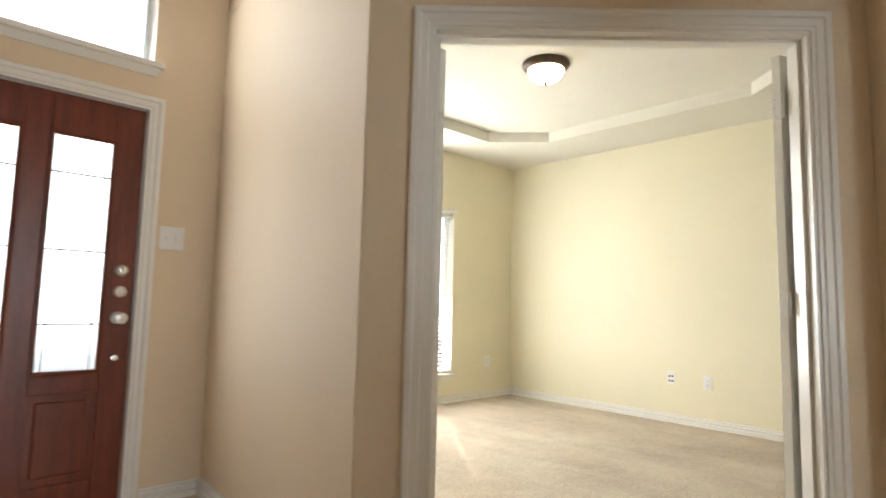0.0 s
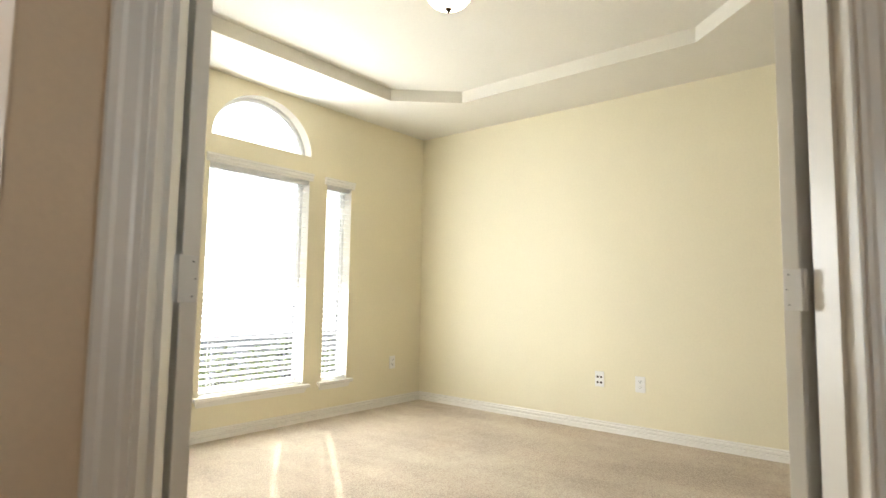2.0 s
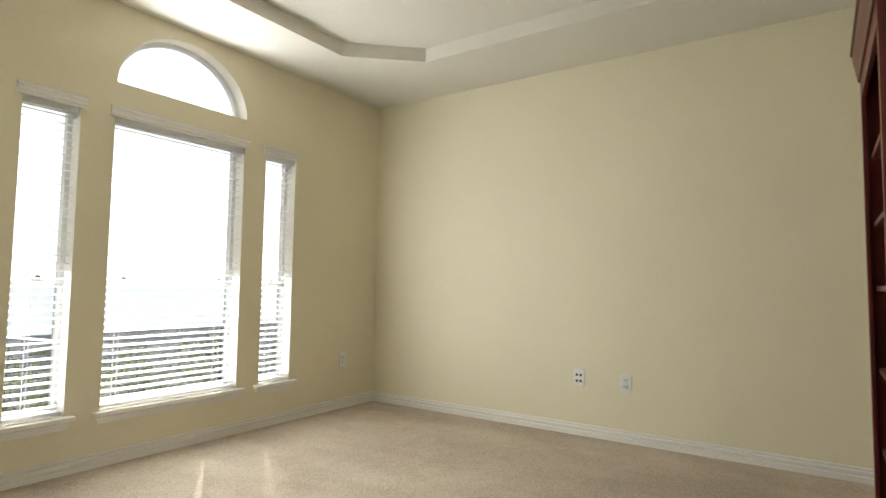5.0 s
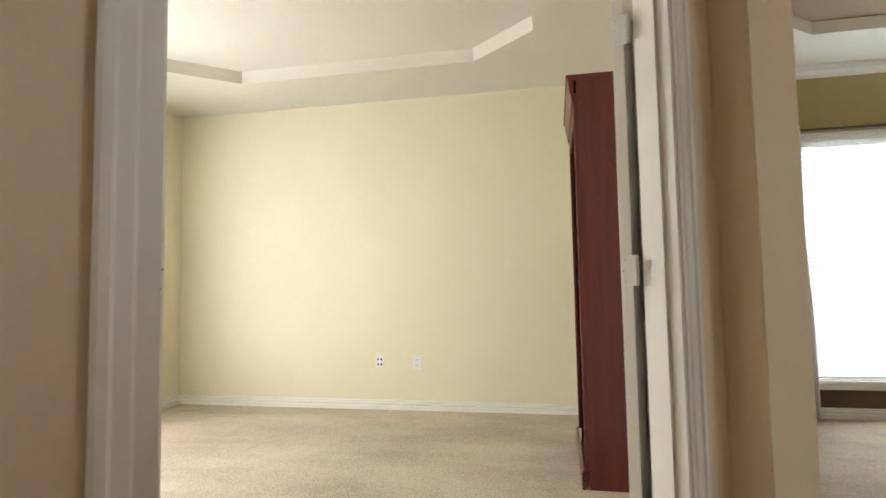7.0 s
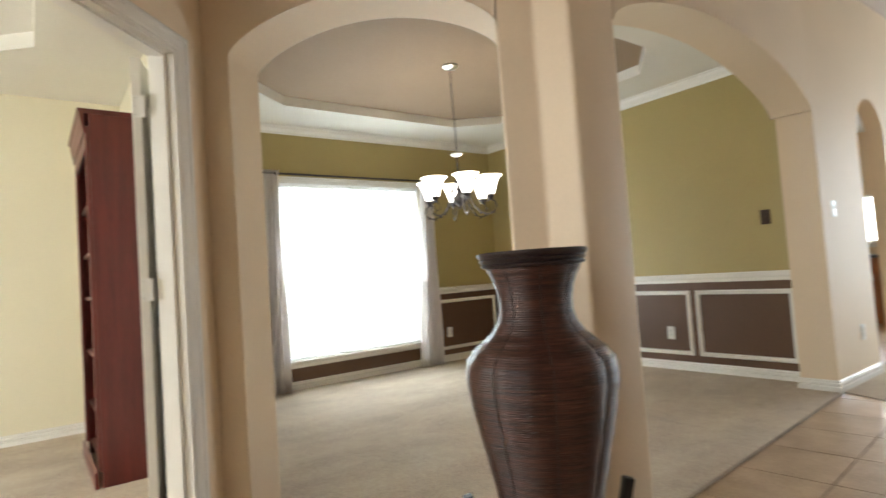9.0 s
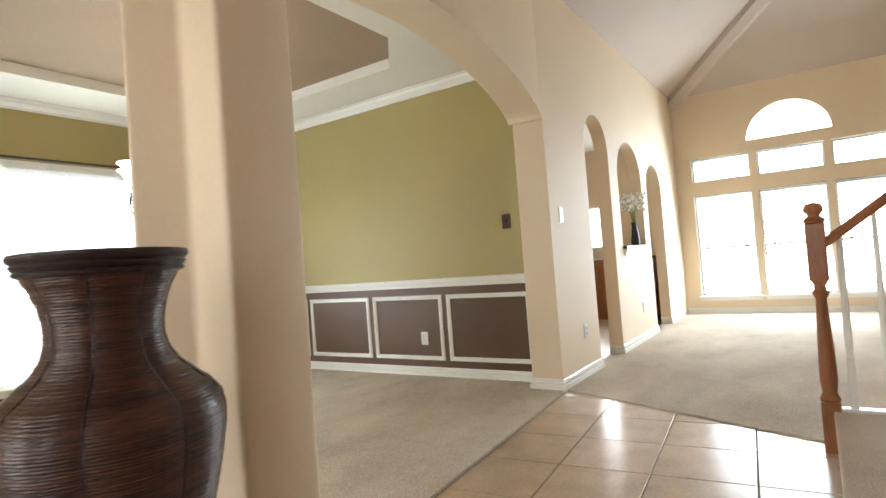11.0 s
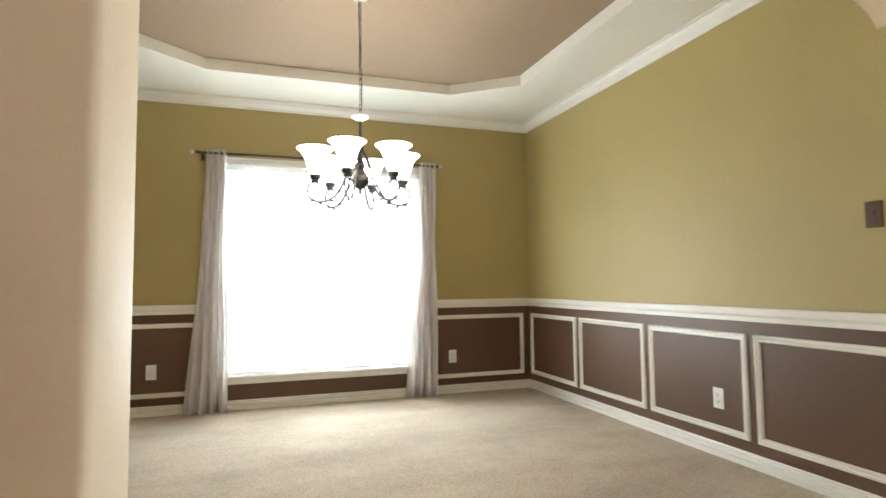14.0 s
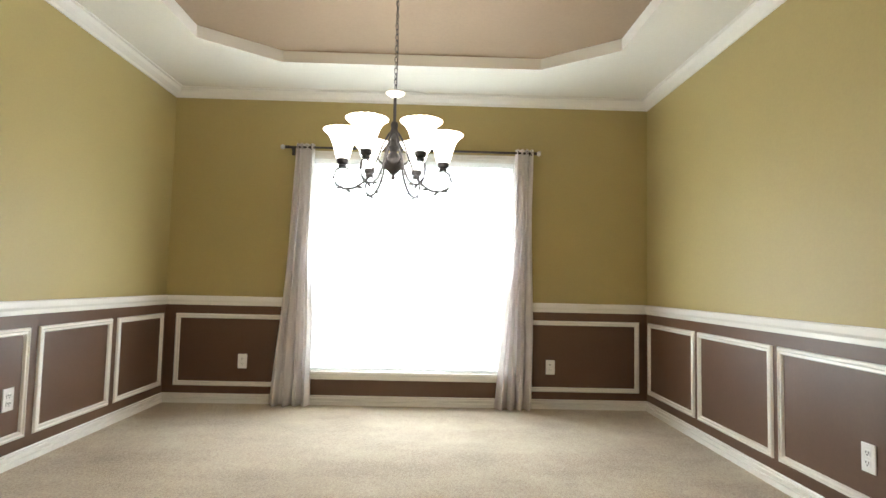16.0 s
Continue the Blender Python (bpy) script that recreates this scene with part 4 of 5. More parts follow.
def chandelier(x, y, z_top):
    t = thing("chandelier", "dark iron chandelier with six lit frosted bell shades", "chandelier", pose(x, y, 0))
    part("canopy", lathe(bmesh.new(), [(0.0, z_top), (0.062, z_top), (0.064, z_top - 0.01), (0.05, z_top - 0.024), (0.018, z_top - 0.034), (0.0, z_top - 0.036)], 32), M_NICKEL, t, smooth=True)
    link = bmesh.new()
    pts = [(0.008 * math.cos(v), 0, 0.017 * math.sin(v)) for v in (2 * math.pi * q / 14 for q in range(15))]
    tube(link, pts, 0.0018, 6)
    me = finish("chain_link", link, M_IRON, True)
    z, k = z_top - 0.05, 0
    while z > 2.03:
        piece("chain_link", me, t, pose(0, 0, z, 0, 0, 35 + 90 * (k % 2)))
        z -= 0.0295
        k += 1
    wire = [(0.010 * math.sin(v * 5.5) + 0.004, 0.008 * math.cos(v * 4.2), z_top - 0.04 - (z_top - 2.06) * v) for v in (q / 30 for q in range(31))]
    part("wire", tube(bmesh.new(), wire, 0.0016, 6), M_IRON, t)
    part("collar", lathe(bmesh.new(), [(0.0, 2.022), (0.02, 2.022), (0.045, 2.014), (0.05, 2.006), (0.042, 1.998), (0.028, 1.990), (0.010, 1.982), (0.0, 1.982)], 32), M_PLATE, t, "white ribbed collar", True)
    prof = [(0.0, 1.985), (0.008, 1.985), (0.008, 1.86), (0.016, 1.855), (0.02, 1.84), (0.016, 1.82), (0.024, 1.80), (0.024, 1.775), (0.014, 1.76), (0.02, 1.74), (0.03, 1.725),
            (0.022, 1.71), (0.016, 1.70), (0.03, 1.685), (0.046, 1.66), (0.05, 1.64), (0.044, 1.615), (0.026, 1.595), (0.010, 1.585), (0.008, 1.575), (0.012, 1.567), (0.0, 1.555)]
    part("stem", lathe(bmesh.new(), prof, 24), M_IRON, t, smooth=True)
    spine = [(0.022, 1.80), (0.05, 1.75), (0.075, 1.68), (0.105, 1.60), (0.145, 1.54), (0.195, 1.508), (0.245, 1.502), (0.284, 1.522), (0.300, 1.560),
             (0.288, 1.598), (0.256, 1.614), (0.222, 1.602), (0.205, 1.575), (0.214, 1.550), (0.238, 1.543)]
    arm = tube(bmesh.new(), [(r, 0, z) for r, z in spine], [0.0055] * 9 + [0.005, 0.0045, 0.004, 0.0035, 0.003, 0.0025], 8)
    tube(arm, [(0.046, 0, 1.63), (0.075, 0, 1.655), (0.09, 0, 1.70), (0.07, 0, 1.725), (0.055, 0, 1.70)], [0.004, 0.004, 0.0035, 0.003, 0.002], 6)
    for r, z, tw in ((0.17, 1.52, 20), (0.225, 1.502, -10), (0.27, 1.515, 40), (0.125, 1.57, 60)):
        m_ = pose(r, 0, z - 0.006, 0, tw, 0)
        lathe(arm, [(0.0, -0.022), (0.007, -0.008), (0.005, 0.006), (0.0, 0.018)], 6, m_ @ pose(0, 0, 0, 0, 70, 0))
    tube(arm, [(0.256, 0, 1.612), (0.256, 0, 1.630)], 0.006, 8)
    arm_me = finish("arm", arm, M_IRON, True)
    cup_me = finish("cup", lathe(bmesh.new(), [(0.0, 1.626), (0.018, 1.626), (0.022, 1.634), (0.018, 1.642), (0.028, 1.650), (0.030, 1.670), (0.024, 1.674), (0.0, 1.674)], 20, pose(0.256, 0, -0.016)), M_IRON, True)
    bell = [(0.026, 1.668), (0.033, 1.685), (0.041, 1.712), (0.050, 1.750), (0.062, 1.788), (0.079, 1.817), (0.097, 1.834), (0.101, 1.838), (0.097, 1.836), (0.077, 1.814), (0.058, 1.784), (0.046, 1.748), (0.036, 1.70)]
    bell = [(r_, 1.646 + 0.91 * (z_ - 1.668)) for r_, z_ in bell]
    bm = lathe(bmesh.new(), bell, 40)
    for v in bm.verts:
        r = math.hypot(v.co.x, v.co.y)
        if r > 0.09:
            v.co.z += 0.0025 * math.cos(20 * math.atan2(v.co.y, v.co.x))
    bmesh.ops.translate(bm, verts=bm.verts, vec=(0.256, 0, 0))
    shade_me = finish("shade", bm, M_SHADE, True)
    for k in range(6):
        m_ = pose(0, 0, 0, 0, 0, 214 + 60 * k)
        a_ = piece("arm", arm_me, t, m_)
        piece("cup", cup_me, a_)
        tagged(piece("shade", shade_me, a_), "lit frosted glass bell shade")
    return t


chandelier(3.635, -1.457, H + 0.085)


# ---- foyer: vase on a stand ----
def vase(x, y):
    t = thing("floor_vase", "tall dark brown woven rattan floor vase", "vase", pose(x, y, 0, 0, 0, 8))
    prof = [(0.120, 0.10), (0.128, 0.16), (0.145, 0.24), (0.168, 0.34), (0.192, 0.45), (0.215, 0.55), (0.232, 0.63), (0.242, 0.69), (0.243, 0.725), (0.236, 0.76), (0.214, 0.79),
            (0.178, 0.82), (0.146, 0.85), (0.127, 0.88), (0.118, 0.915), (0.119, 0.95), (0.125, 0.985), (0.137, 1.02), (0.150, 1.045), (0.156, 1.06)]

    def radius(z):
        for (r0, z0), (r1, z1) in zip(prof, prof[1:]):
            if z0 <= z <= z1:
                f = (z - z0) / (z1 - z0)
                return r0 + (r1 - r0) * (f * f * (3 - 2 * f) * 0.35 + f * 0.65)
        return prof[-1][0]

    bm = bmesh.new()
    rows, steps = 280, 64
    rings = []
    for k in range(rows + 1):
        z = 0.10 + 0.96 * k / rows
        r0 = radius(z)
        ring = []
        for i in range(steps):
            a_ = 2 * math.pi * i / steps
            lobe = abs(math.sin(4 * a_))
            r = r0 * (0.968 + 0.034 * lobe) + (0.0008 if k % 2 else -0.0008) * (0.6 + 0.4 * math.sin(i * 2.7 + k * 0.9))
            ring.append(bm.verts.new((r * math.cos(a_), r * math.sin(a_), z)))
        rings.append(ring)
    for a_, b_ in zip(rings, rings[1:]):
        for i in range(steps):
            bm.faces.new((a_[i], a_[(i + 1) % steps], b_[(i + 1) % steps], b_[i]))
    bm.faces.new(rings[0][::-1])
    part("body", bm, M_RATTAN, t, "woven rattan body")
    for i in range(8):
        a_ = math.pi / 4 * i
        bm = bmesh.new()
        pts, rr = [], []
        for k in range(0, 61):
            z = 0.10 + 0.96 * k / 60
            r = radius(z) * 0.968
            pts.append((r * math.cos(a_), r * math.sin(a_), z))
            rr.append(0.0026)
        tube(bm, pts, rr, 6)
        part("seam", bm, M_RATTAN_DARK, t, "dark wrapped seam", True)
    bm = lathe(bmesh.new(), [(0.152, 1.052), (0.164, 1.057), (0.167, 1.063), (0.162, 1.067), (0.167, 1.071), (0.171, 1.078), (0.167, 1.083), (0.174, 1.088), (0.177, 1.096), (0.174, 1.103),
                             (0.163, 1.103), (0.152, 1.07), (0.128, 1.01), (0.108, 0.93), (0.0, 0.90)], 48)
    part("rim", bm, M_RATTAN_DARK, t, "dark ringed rim", True)
    return t


def vase_stand(x, y):
    t = thing("vase_stand", "black wooden stand with splayed posts under the vase", "plant stand", pose(x, y, 0, 0, 0, 8))
    for i in range(4):
        a_ = math.radians(52 + 90 * i)
        m_ = pose(0, 0, 0, 0, 0, math.degrees(a_))
        bm = bmesh.new()
        box(bm, -0.016, 0.016, -0.016, 0.016, 0.0, 0.365, 0.003, m_ @ pose(0.175, 0, 0, 0, 14, 0))
        part("post", bm, M_BLACK, t)
    for i in range(2):
        bm = box(bmesh.new(), -0.19, 0.19, -0.013, 0.013, 0.070 - 0.0 * i, 0.098, 0.003, pose(0, 0, -0.0 + 0.001 * i, 0, 0, 52 + 90 * i))
        part("crossbar", bm, M_BLACK, t)
    return t


vase(1.432, 0.03)
vase_stand(1.432, 0.03)


# ---- foyer: front door ----
def front_door():
    x0, x1, y0, y1 = 0.238, 1.148, FY + 0.03, FY + 0.075
    t = thing("door_1", "mahogany entry door with two leaded glass lights and nickel hardware", "door", kind="structure")
    bm = bmesh.new()
    zs = (0.0, 0.17, 0.60, 0.665, 1.815, 1.995)
    stile, mid = 0.125, 0.10
    xm0, xm1 = (x0 + x1) / 2 - mid / 2, (x0 + x1) / 2 + mid / 2
    box(bm, x0 + 0.004, x0 + stile, y0, y1, 0.008, 1.995, 0.003)
    box(bm, x1 - stile, x1 - 0.004, y0, y1, 0.008, 1.995, 0.003)
    for a_, b_ in ((x0 + stile, xm0), (xm1, x1 - stile)):
        box(bm, a_, b_, y0, y1, 0.008, 0.17, 0.003)
        box(bm, a_, b_, y0, y1, 0.58, 0.665, 0.003)
        box(bm, a_, b_, y0, y1, 1.815, 1.995, 0.003)
    box(bm, xm0, xm1, y0, y1, 0.008, 1.995, 0.003)
    part("frame", bm, M_MAHOG, t)
    for a_, b_ in ((x0 + stile, xm0), (xm1, x1 - stile)):
        bm = box(bmesh.new(), a_ - 0.002, b_ + 0.002, y0 + 0.014, y1 - 0.014, 0.168, 0.582)
        box(bm, a_ + 0.035, b_ - 0.035, y0 + 0.004, y1 - 0.004, 0.205, 0.545, 0.009)
        part("panel", bm, M_MAHOG, t)
        bm = border(bmesh.new(), (a_, y0 + 0.004, 0.665), (1, 0, 0), (0, -1, 0), b_ - a_, 1.15, [(0, -0.01), (0, 0.010), (0.010, 0.012), (0.020, 0.0), (0.020, -0.01)])
        part("glass_bead", bm, M_MAHOG, t)
        bm = box(bmesh.new(), a_ - 0.002, b_ + 0.002, y0 + 0.018, y0 + 0.024, 0.663, 1.817)
        g = part("pane", bm, M_RAIN, t, "textured clear glass light")
        bm = bmesh.new()
        for z in (0.90, 1.25, 1.62):
            box(bm, a_, b_, y0 + 0.0135, y0 + 0.0185, z - 0.003, z + 0.003)
        for x in (a_ + 0.045, b_ - 0.045):
            box(bm, x - 0.003, x + 0.003, y0 + 0.0145, y0 + 0.0180, 0.665, 1.815)
        tube(bm, [((a_ + b_) / 2 + 0.06 * math.cos(v), y0 + 0.016, 1.25 + 0.13 * math.sin(v)) for v in (2 * math.pi * q / 20 for q in range(21))], 0.003, 5)
        part("came", bm, M_CAME, g)
    for z, r in ((1.165, 0.031), (1.06, 0.030)):
        bm = lathe(bmesh.new(), [(0.0, 0.0), (r, 0.0), (r, 0.006), (r * 0.86, 0.014), (r * 0.5, 0.018), (0.0, 0.02)], 24, pose(x1 - 0.065, y0, z, 90, 0, 0))
        box(bm, x1 - 0.069, x1 - 0.061, y0 - 0.034, y0 - 0.016, z - 0.014, z + 0.014, 0.003)
        part("deadbolt", bm, M_NICKEL, t, "brushed nickel deadbolt", True)
    bm = lathe(bmesh.new(), [(0.0, 0.0), (0.032, 0.0), (0.032, 0.006), (0.014, 0.012), (0.012, 0.035), (0.024, 0.045), (0.030, 0.058), (0.026, 0.072), (0.0, 0.078)], 24, pose(x1 - 0.065, y0, 0.93, 90, 0, 0))
    part("door_knob", bm, M_NICKEL, t, "brushed nickel knob", True)
    bm = lathe(bmesh.new(), [(0.0, 0.0), (0.014, 0.0), (0.014, 0.005), (0.0, 0.007)], 16, pose(x1 - 0.065, y0, 0.735, 90, 0, 0))
    part("latch_cap", bm, M_NICKEL, t)
    return t


front_door()
bm = border(bmesh.new(), (0.238 - 0.068, FY, 0), (1, 0, 0), (0, -1, 0), 0.91 + 0.136, 2.068, CASE_PROF, "lrt")
structure("trim_front_door_casing", bm, M_TRIM, "white moulded door casing")


# ---- staircase ----
def staircase():
    t = thing("staircase", "carpeted staircase with oak newel and white balusters", "staircase")
    rise, run, n, y0, y1, x0 = 0.20, 0.27, 8, -2.50, -1.45, 0.07
    for k in range(n):
        xf = x0 - run * k
        bm = bmesh.new()
        box(bm, xf - run * (n - k), xf, y0, y1, rise * k, rise * (k + 1) - 0.022)
        box(bm, xf - run - 0.01, xf + 0.022, y0, y1, rise * (k + 1) - 0.03, rise * (k + 1), 0.010)
        part("step", bm, M_CARPET, t)
    bm = bmesh.new()
    for k in range(n):
        xf = x0 - run * k
        box(bm, xf - run * (n - k), xf + 0.006, y0 - 0.03, y0 - 0.001, rise * k, rise * (k + 1))
        box(bm, xf - run, xf + 0.03, y0 - 0.055, y0 - 0.0005, rise * (k + 1) - 0.016, rise * (k + 1) + 0.012, 0.004)
    part("stringer", bm, M_TRIM, t, "white stair stringer")
    px, py = x0 + 0.03, y0 - 0.03
    newel = part("newel_post", box(bmesh.new(), px - 0.04, px + 0.04, py - 0.04, py + 0.04, 0.0, 0.24, 0.005), M_OAK, t, "turned oak newel post")
    bm = lathe(bmesh.new(), [(0.040, 0.24), (0.044, 0.25), (0.036, 0.265), (0.030, 0.28), (0.037, 0.34), (0.035, 0.44), (0.026, 0.64), (0.022, 0.72), (0.030, 0.735), (0.036, 0.75), (0.026, 0.765),
                             (0.024, 0.785), (0.036, 0.805)], 20, pose(px, py, 0))
    part("turning", bm, M_OAK, newel, smooth=True)
    part("block", box(bmesh.new(), px - 0.04, px + 0.04, py - 0.04, py + 0.04, 0.805, 1.08, 0.006), M_OAK, newel)
    bm = lathe(bmesh.new(), [(0.040, 1.08), (0.046, 1.09), (0.040, 1.102), (0.026, 1.11), (0.026, 1.12), (0.040, 1.135), (0.042, 1.15), (0.030, 1.17), (0.0, 1.178)], 20, pose(px, py, 0))
    part("cap", bm, M_OAK, newel, smooth=True)
    bm = bmesh.new()
    ex, ez = px - run * (n - 0.5), 0.98 + rise * (n - 0.5)
    prof = [(-0.03, -0.028), (0.03, -0.028), (0.032, 0.0), (0.024, 0.026), (-0.024, 0.026), (-0.032, 0.0)]
    ra = [bm.verts.new((px - 0.03, py + a_, 0.98 + b_)) for a_, b_ in prof]
    rb = [bm.verts.new((ex, py + a_, ez + b_)) for a_, b_ in prof]
    for k in range(6):
        bm.faces.new((ra[k], ra[(k + 1) % 6], rb[(k + 1) % 6], rb[k]))
    bm.faces.new(ra)
    bm.faces.new(rb[::-1])
    part("handrail", bm, M_OAK, t, "sloping oak handrail")
    for k in range(n):
        for d_ in (0.09, 0.225):
            x = x0 - run * k - d_ + 0.03
            zb, zt_ = rise * (k + 1) + 0.01, 0.98 + (px - x) / run * rise - 0.03
            h_ = zt_ - zb
            bm = box(bmesh.new(), x - 0.016, x + 0.016, py - 0.016, py + 0.016, zb, zb + 0.22)
            lathe(bm, [(0.014, zb + 0.22), (0.017, zb + 0.235), (0.012, zb + 0.25), (0.016, zb + 0.32), (0.011, zb + h_ * 0.8), (0.009, zb + h_)], 10, pose(x, py, 0))
            part("baluster", bm, M_TRIM, t)
    return t


staircase()

# ---- kitchen beyond the arches ----
bm = bmesh.new()
box(bm, JX - 0.045, JX + 0.20, -6.12, -5.14, 1.032, 1.062, 0.006)
tagged(new("bar_ledge", finish("bar_ledge", bm, M_STONE)), "dark polished ledge on the pass-through sill", "ledge")
bm = bmesh.new()
for k in range(4):
    box(bm, JX - 0.040 + 0.008 * k, JX, -6.11 + 0.01 * k, -5.15 - 0.01 * k, 1.020 - 0.014 * (k + 1), 1.030 - 0.014 * k)
structure("trim_ledge_moulding", bm, M_TRIM, "white moulding under the ledge")
t = thing("flower_vase", "dark slim vase with white flowers on the ledge", "vase", pose(JX + 0.07, -5.92, 1.062))
part("vase_body", lathe(bmesh.new(), [(0.0, 0.0), (0.045, 0.0), (0.05, 0.04), (0.042, 0.12), (0.03, 0.22), (0.036, 0.27), (0.03, 0.268), (0.0, 0.25)], 18), M_BLACK, t, smooth=True)
rng = random.Random(5)
bm = bmesh.new()
for k in range(16):
    a_, r_ = rng.random() * 6.28, 0.03 + 0.11 * rng.random()
    tube(bm, [(0, 0, 0.24), (r_ * 0.4 * math.cos(a_), r_ * 0.4 * math.sin(a_), 0.38), (r_ * math.cos(a_), r_ * math.sin(a_), 0.42 + 0.14 * rng.random())], 0.002, 4)
part("stems", bm, M_LEAF, t)
bm = bmesh.new()
for k in range(220):
    a_, r_, z_ = rng.random() * 6.28, 0.15 * math.sqrt(rng.random()), 0.40 + 0.20 * rng.random()
    m_ = pose(r_ * math.cos(a_), r_ * math.sin(a_), z_, rng.random() * 90, rng.random() * 90, rng.random() * 360)
    bmesh.ops.create_circle(bm, cap_ends=True, segments=6, radius=0.016, matrix=m_)
part("blossoms", bm, M_PETAL, t, "white petals")


def base_cabinet(x0, x1):
    t = thing("base_cabinet", "reddish wooden kitchen base cabinet", "cabinet", None, "kitchen cabinets")
    part("body", box(bmesh.new(), x0, x1, LIV, LIV + 0.58, 0.0, 0.87, 0.003), M_OAK, t)
    d_ = part("door", box(bmesh.new(), x0 + 0.02, x1 - 0.02, LIV + 0.58, LIV + 0.60, 0.12, 0.66, 0.004), M_OAK, t)
    part("handle", tube(bmesh.new(), [(x0 + 0.05, LIV + 0.60, 0.58), (x0 + 0.05, LIV + 0.63, 0.60), (x0 + 0.05, LIV + 0.63, 0.64), (x0 + 0.05, LIV + 0.60, 0.65)], 0.004, 6), M_NICKEL, d_)
    part("drawer", box(bmesh.new(), x0 + 0.02, x1 - 0.02, LIV + 0.58, LIV + 0.60, 0.69, 0.84, 0.004), M_OAK, t)
    return t


for k in range(5):
    base_cabinet(2.05 + 0.6 * k, 2.65 + 0.6 * k)
tagged(new("worktop", finish("worktop", box(bmesh.new(), 2.03, 5.07, LIV, LIV + 0.62, 0.872, 0.91, 0.004), M_STONE)), "dark kitchen worktop over wooden cabinets", "worktop")
for x, y in ((2.45, -5.3), (2.7, -6.8)):
    t = thing("recessed_light", "lit recessed kitchen ceiling light", "ceiling light", pose(x, y, H), "recessed lights")
    part("trim_ring", lathe(bmesh.new(), [(0.055, 0.0), (0.085, 0.0), (0.085, -0.006), (0.055, -0.004)], 24), M_TRIM, t)
    part("lens", lathe(bmesh.new(), [(0.0, -0.002), (0.055, -0.002), (0.055, 0.0), (0.0, 0.0)], 24), M_CAN, t)

# ---- shrubs outside the study ----
def shrub(x, y, w, h, seed, label):
    rng = random.Random(seed)
    t = thing("shrub", label, "shrub", pose(x, y, -0.22), "shrubs under the study windows")
    bm = bmesh.new()
    for k in range(9):
        a_ = rng.random() * 6.28
        tip = (w * 0.7 * math.cos(a_) * rng.random(), w * 0.7 * math.sin(a_) * rng.random(), h * (0.6 + 0.35 * rng.random()))
        tube(bm, [(0.03 * math.cos(a_), 0.03 * math.sin(a_), 0), (tip[0] * 0.4, tip[1] * 0.4, tip[2] * 0.5), tip], [0.012, 0.008, 0.003], 5)
    part("stems", bm, M_BLACK, t, "dark woody stems")
    bm = bmesh.new()
    for k in range(900):
        a_, b_ = rng.random() * 6.28, math.acos(2 * rng.random() - 1)
        r_ = (0.55 + 0.45 * rng.random()) * (0.85 + 0.3 * math.sin(3 * a_ + seed) * math.sin(2 * b_))
        c_ = Vector((w * r_ * math.sin(b_) * math.cos(a_), w * r_ * math.sin(b_) * math.sin(a_), h * 0.52 + h * 0.46 * r_ * math.cos(b_)))
        m_ = Matrix.Translation(c_) @ pose(0, 0, 0, rng.uniform(-60, 60), rng.uniform(-60, 60), rng.random() * 360)
        l_ = rng.uniform(0.035, 0.065)
        pts = [m_ @ Vector(p) for p in ((0, -l_ / 2, 0), (l_ * 0.25, 0, 0.004), (0, l_ / 2, 0), (-l_ * 0.25, 0, 0.004))]
        bm.faces.new([bm.verts.new(p) for p in pts])
    part("leaves", bm, M_LEAF, t)
    return t


for k, (x, y, w, h) in enumerate(((2.3, 6.0, 0.45, 0.80), (3.2, 6.1, 0.48, 0.86), (4.1, 6.0, 0.45, 0.78), (5.0, 6.15, 0.48, 0.86), (5.9, 6.05, 0.45, 0.80))):
    shrub(x, y, w, h, k + 2, "leafy green shrub in mulch outside the window")

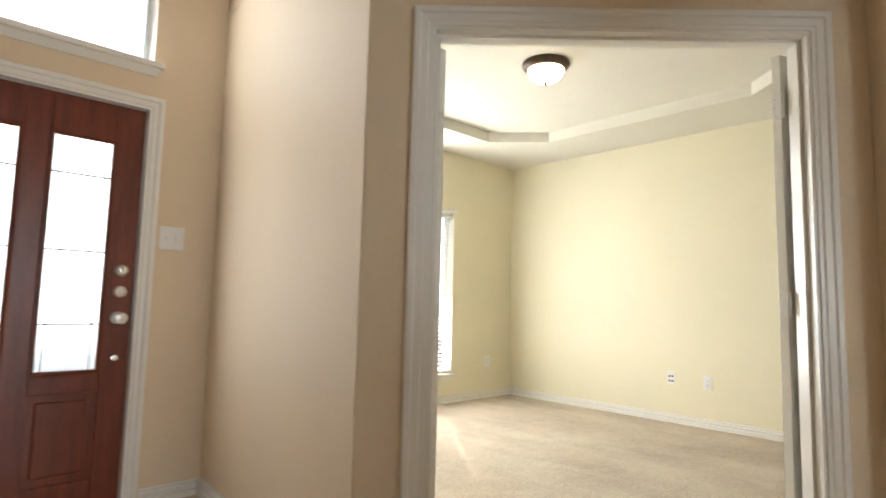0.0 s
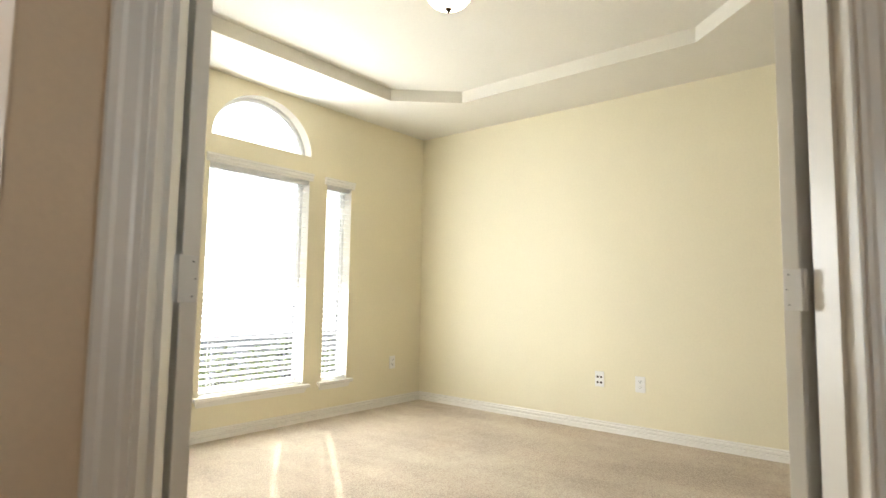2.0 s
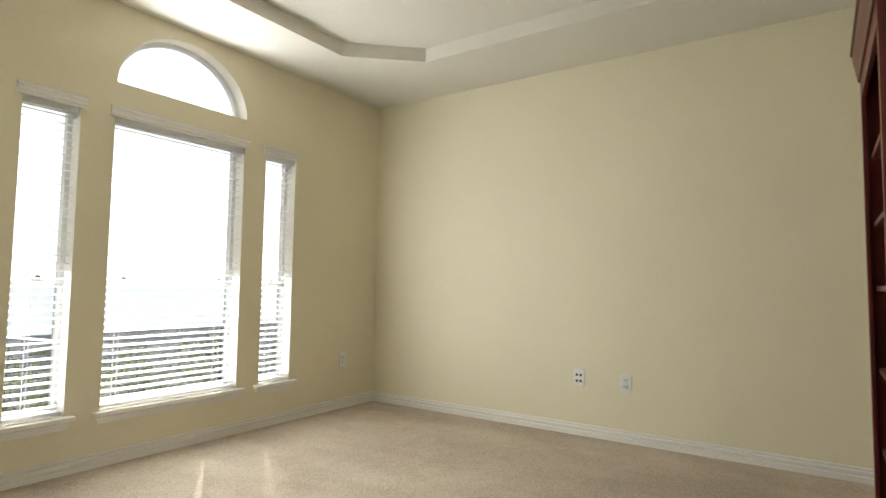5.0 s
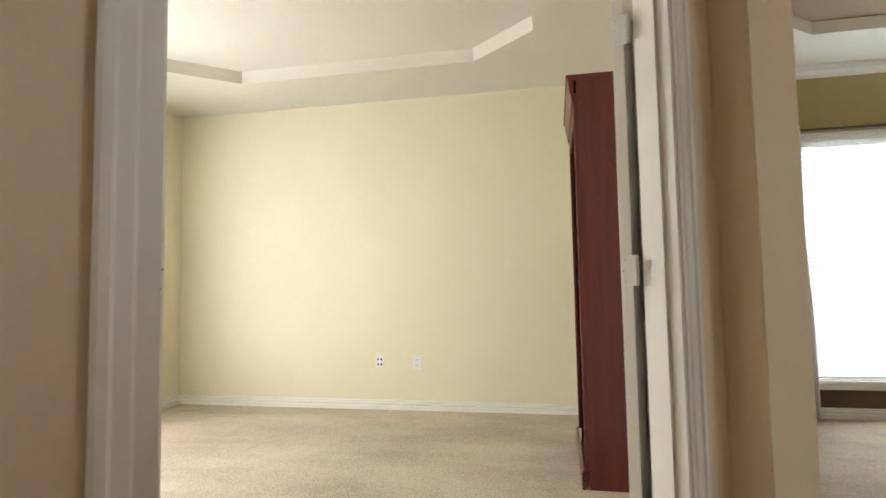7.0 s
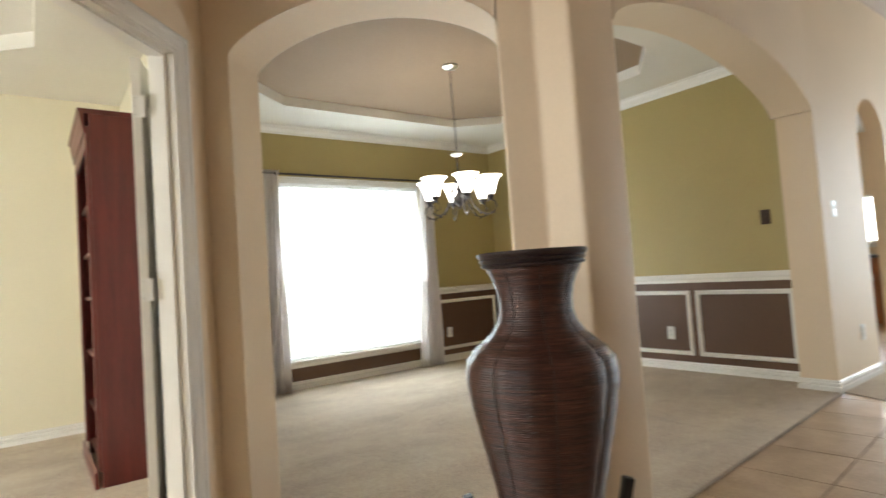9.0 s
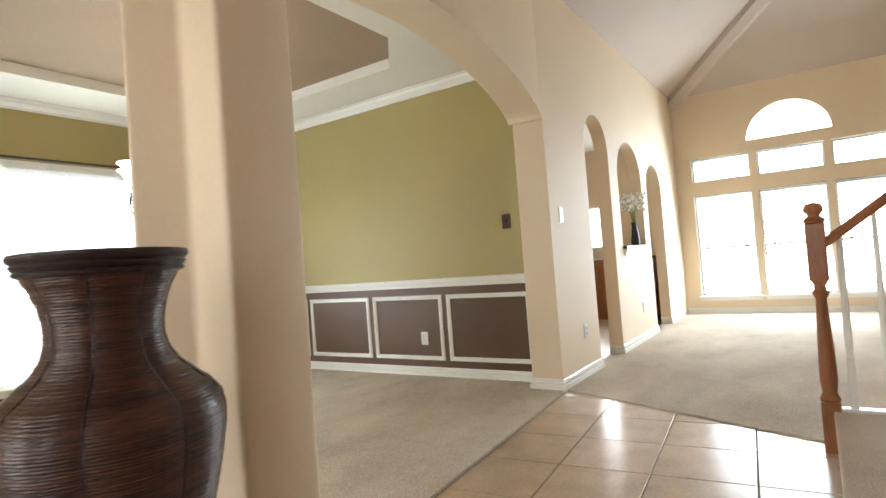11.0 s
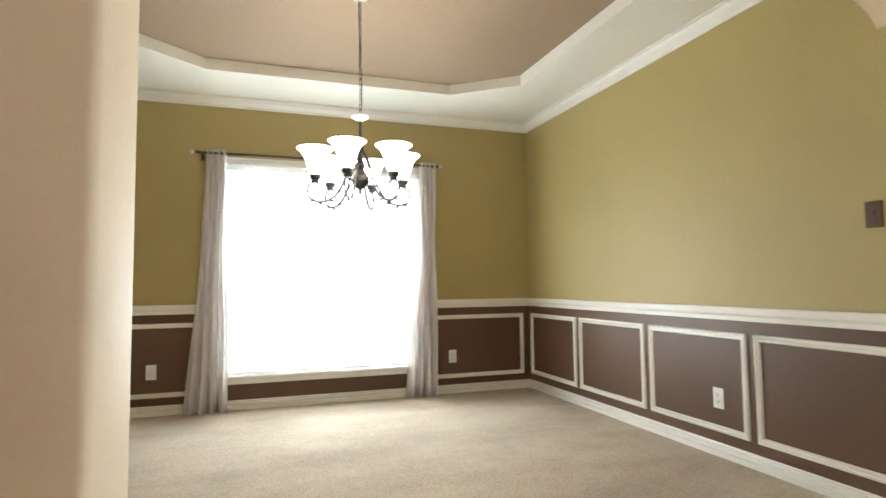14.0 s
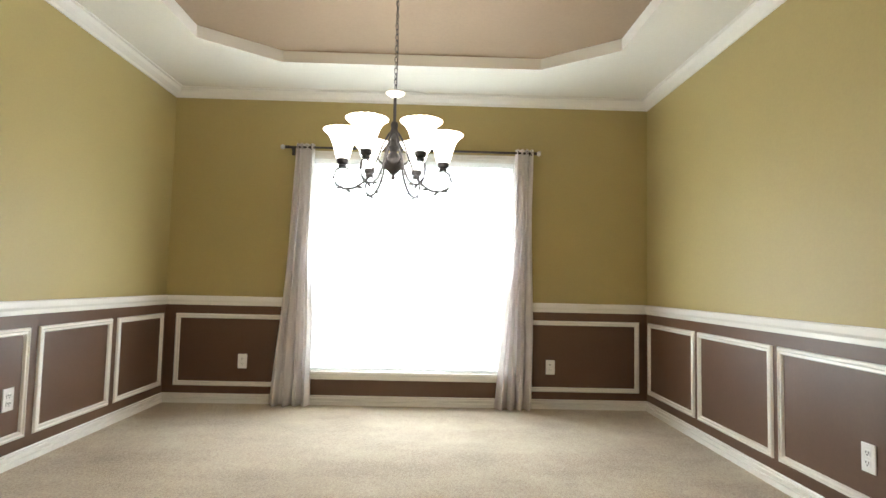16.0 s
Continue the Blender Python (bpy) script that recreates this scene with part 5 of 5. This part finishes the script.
# ---- foyer floor tiles ----
T_, G_ = 0.425, 0.007
bm = box(bmesh.new(), -T_ / 2 + G_ / 2, T_ / 2 - G_ / 2, -T_ / 2 + G_ / 2, T_ / 2 - G_ / 2, -0.010, 0.0, 0.002)
tile_me = finish("tile", bm, M_TILE)
foyer_floor = bpy.data.objects["floor_foyer"]
grid_m = pose(0.80, -1.95, 0, 0, 0, 5)
# the tiled floor ends at these edges: a point on each and the way in
EDGES = [((-3.55, 0), (1, 0)), ((0, FY), (0, -1)), ((FX + 0.02, FY), (-1, 0.04)), (V, (-0.701, -0.713)), (V, (-0.71, 0.70)), (C3, (-1, -0.077)),
         ((1.74, -3.33), (-0.39, 0.92)), ((0, -2.66), (0, 1)), ((0, -2.74), (0, 1))]


def cut_tile(me, m, edges):
    """The tile's mesh cut off along upright planes."""
    bm = bmesh.new()
    bm.from_mesh(me)
    bmesh.ops.transform(bm, matrix=m, verts=bm.verts)
    for p, n in edges:
        r_ = bmesh.ops.bisect_plane(bm, geom=bm.verts[:] + bm.edges[:] + bm.faces[:], plane_co=(*p, 0), plane_no=(-n[0], -n[1], 0), clear_outer=True)
        rim = [e_ for e_ in r_["geom_cut"] if isinstance(e_, bmesh.types.BMEdge)]
        if rim:
            bmesh.ops.holes_fill(bm, edges=rim)
    if not bm.faces:
        bm.free()
        return None
    return finish("tile", bm, M_TILE)


for i in range(-11, 6):
    for j in range(-4, 14):
        m_ = Matrix.Translation(grid_m @ Vector((T_ * (i + 0.5), T_ * (j + 0.5), 0))) @ pose(0, 0, 0, 0, 0, 5 + 90 * ((i * 7 + j * 3) % 4))
        c_ = m_.translation
        near = (0, 1, 2) if c_.y > LY else (0, 3, 4) if c_.y > -0.3 else (0, 1, 5, 6) if c_.x > 0.25 else (0, 8) if c_.x > -0.2 else (0, 7)
        gaps = [(EDGES[k], (c_.x - EDGES[k][0][0]) * EDGES[k][1][0] + (c_.y - EDGES[k][0][1]) * EDGES[k][1][1]) for k in near]
        if min(g for _, g in gaps) < -0.31:
            continue
        crossed = [ed for ed, g in gaps if g < 0.31]
        if not crossed:
            piece("tile", tile_me, foyer_floor, m_)
            continue
        me = cut_tile(tile_me, m_, crossed)
        if me:
            piece("tile", me, foyer_floor)
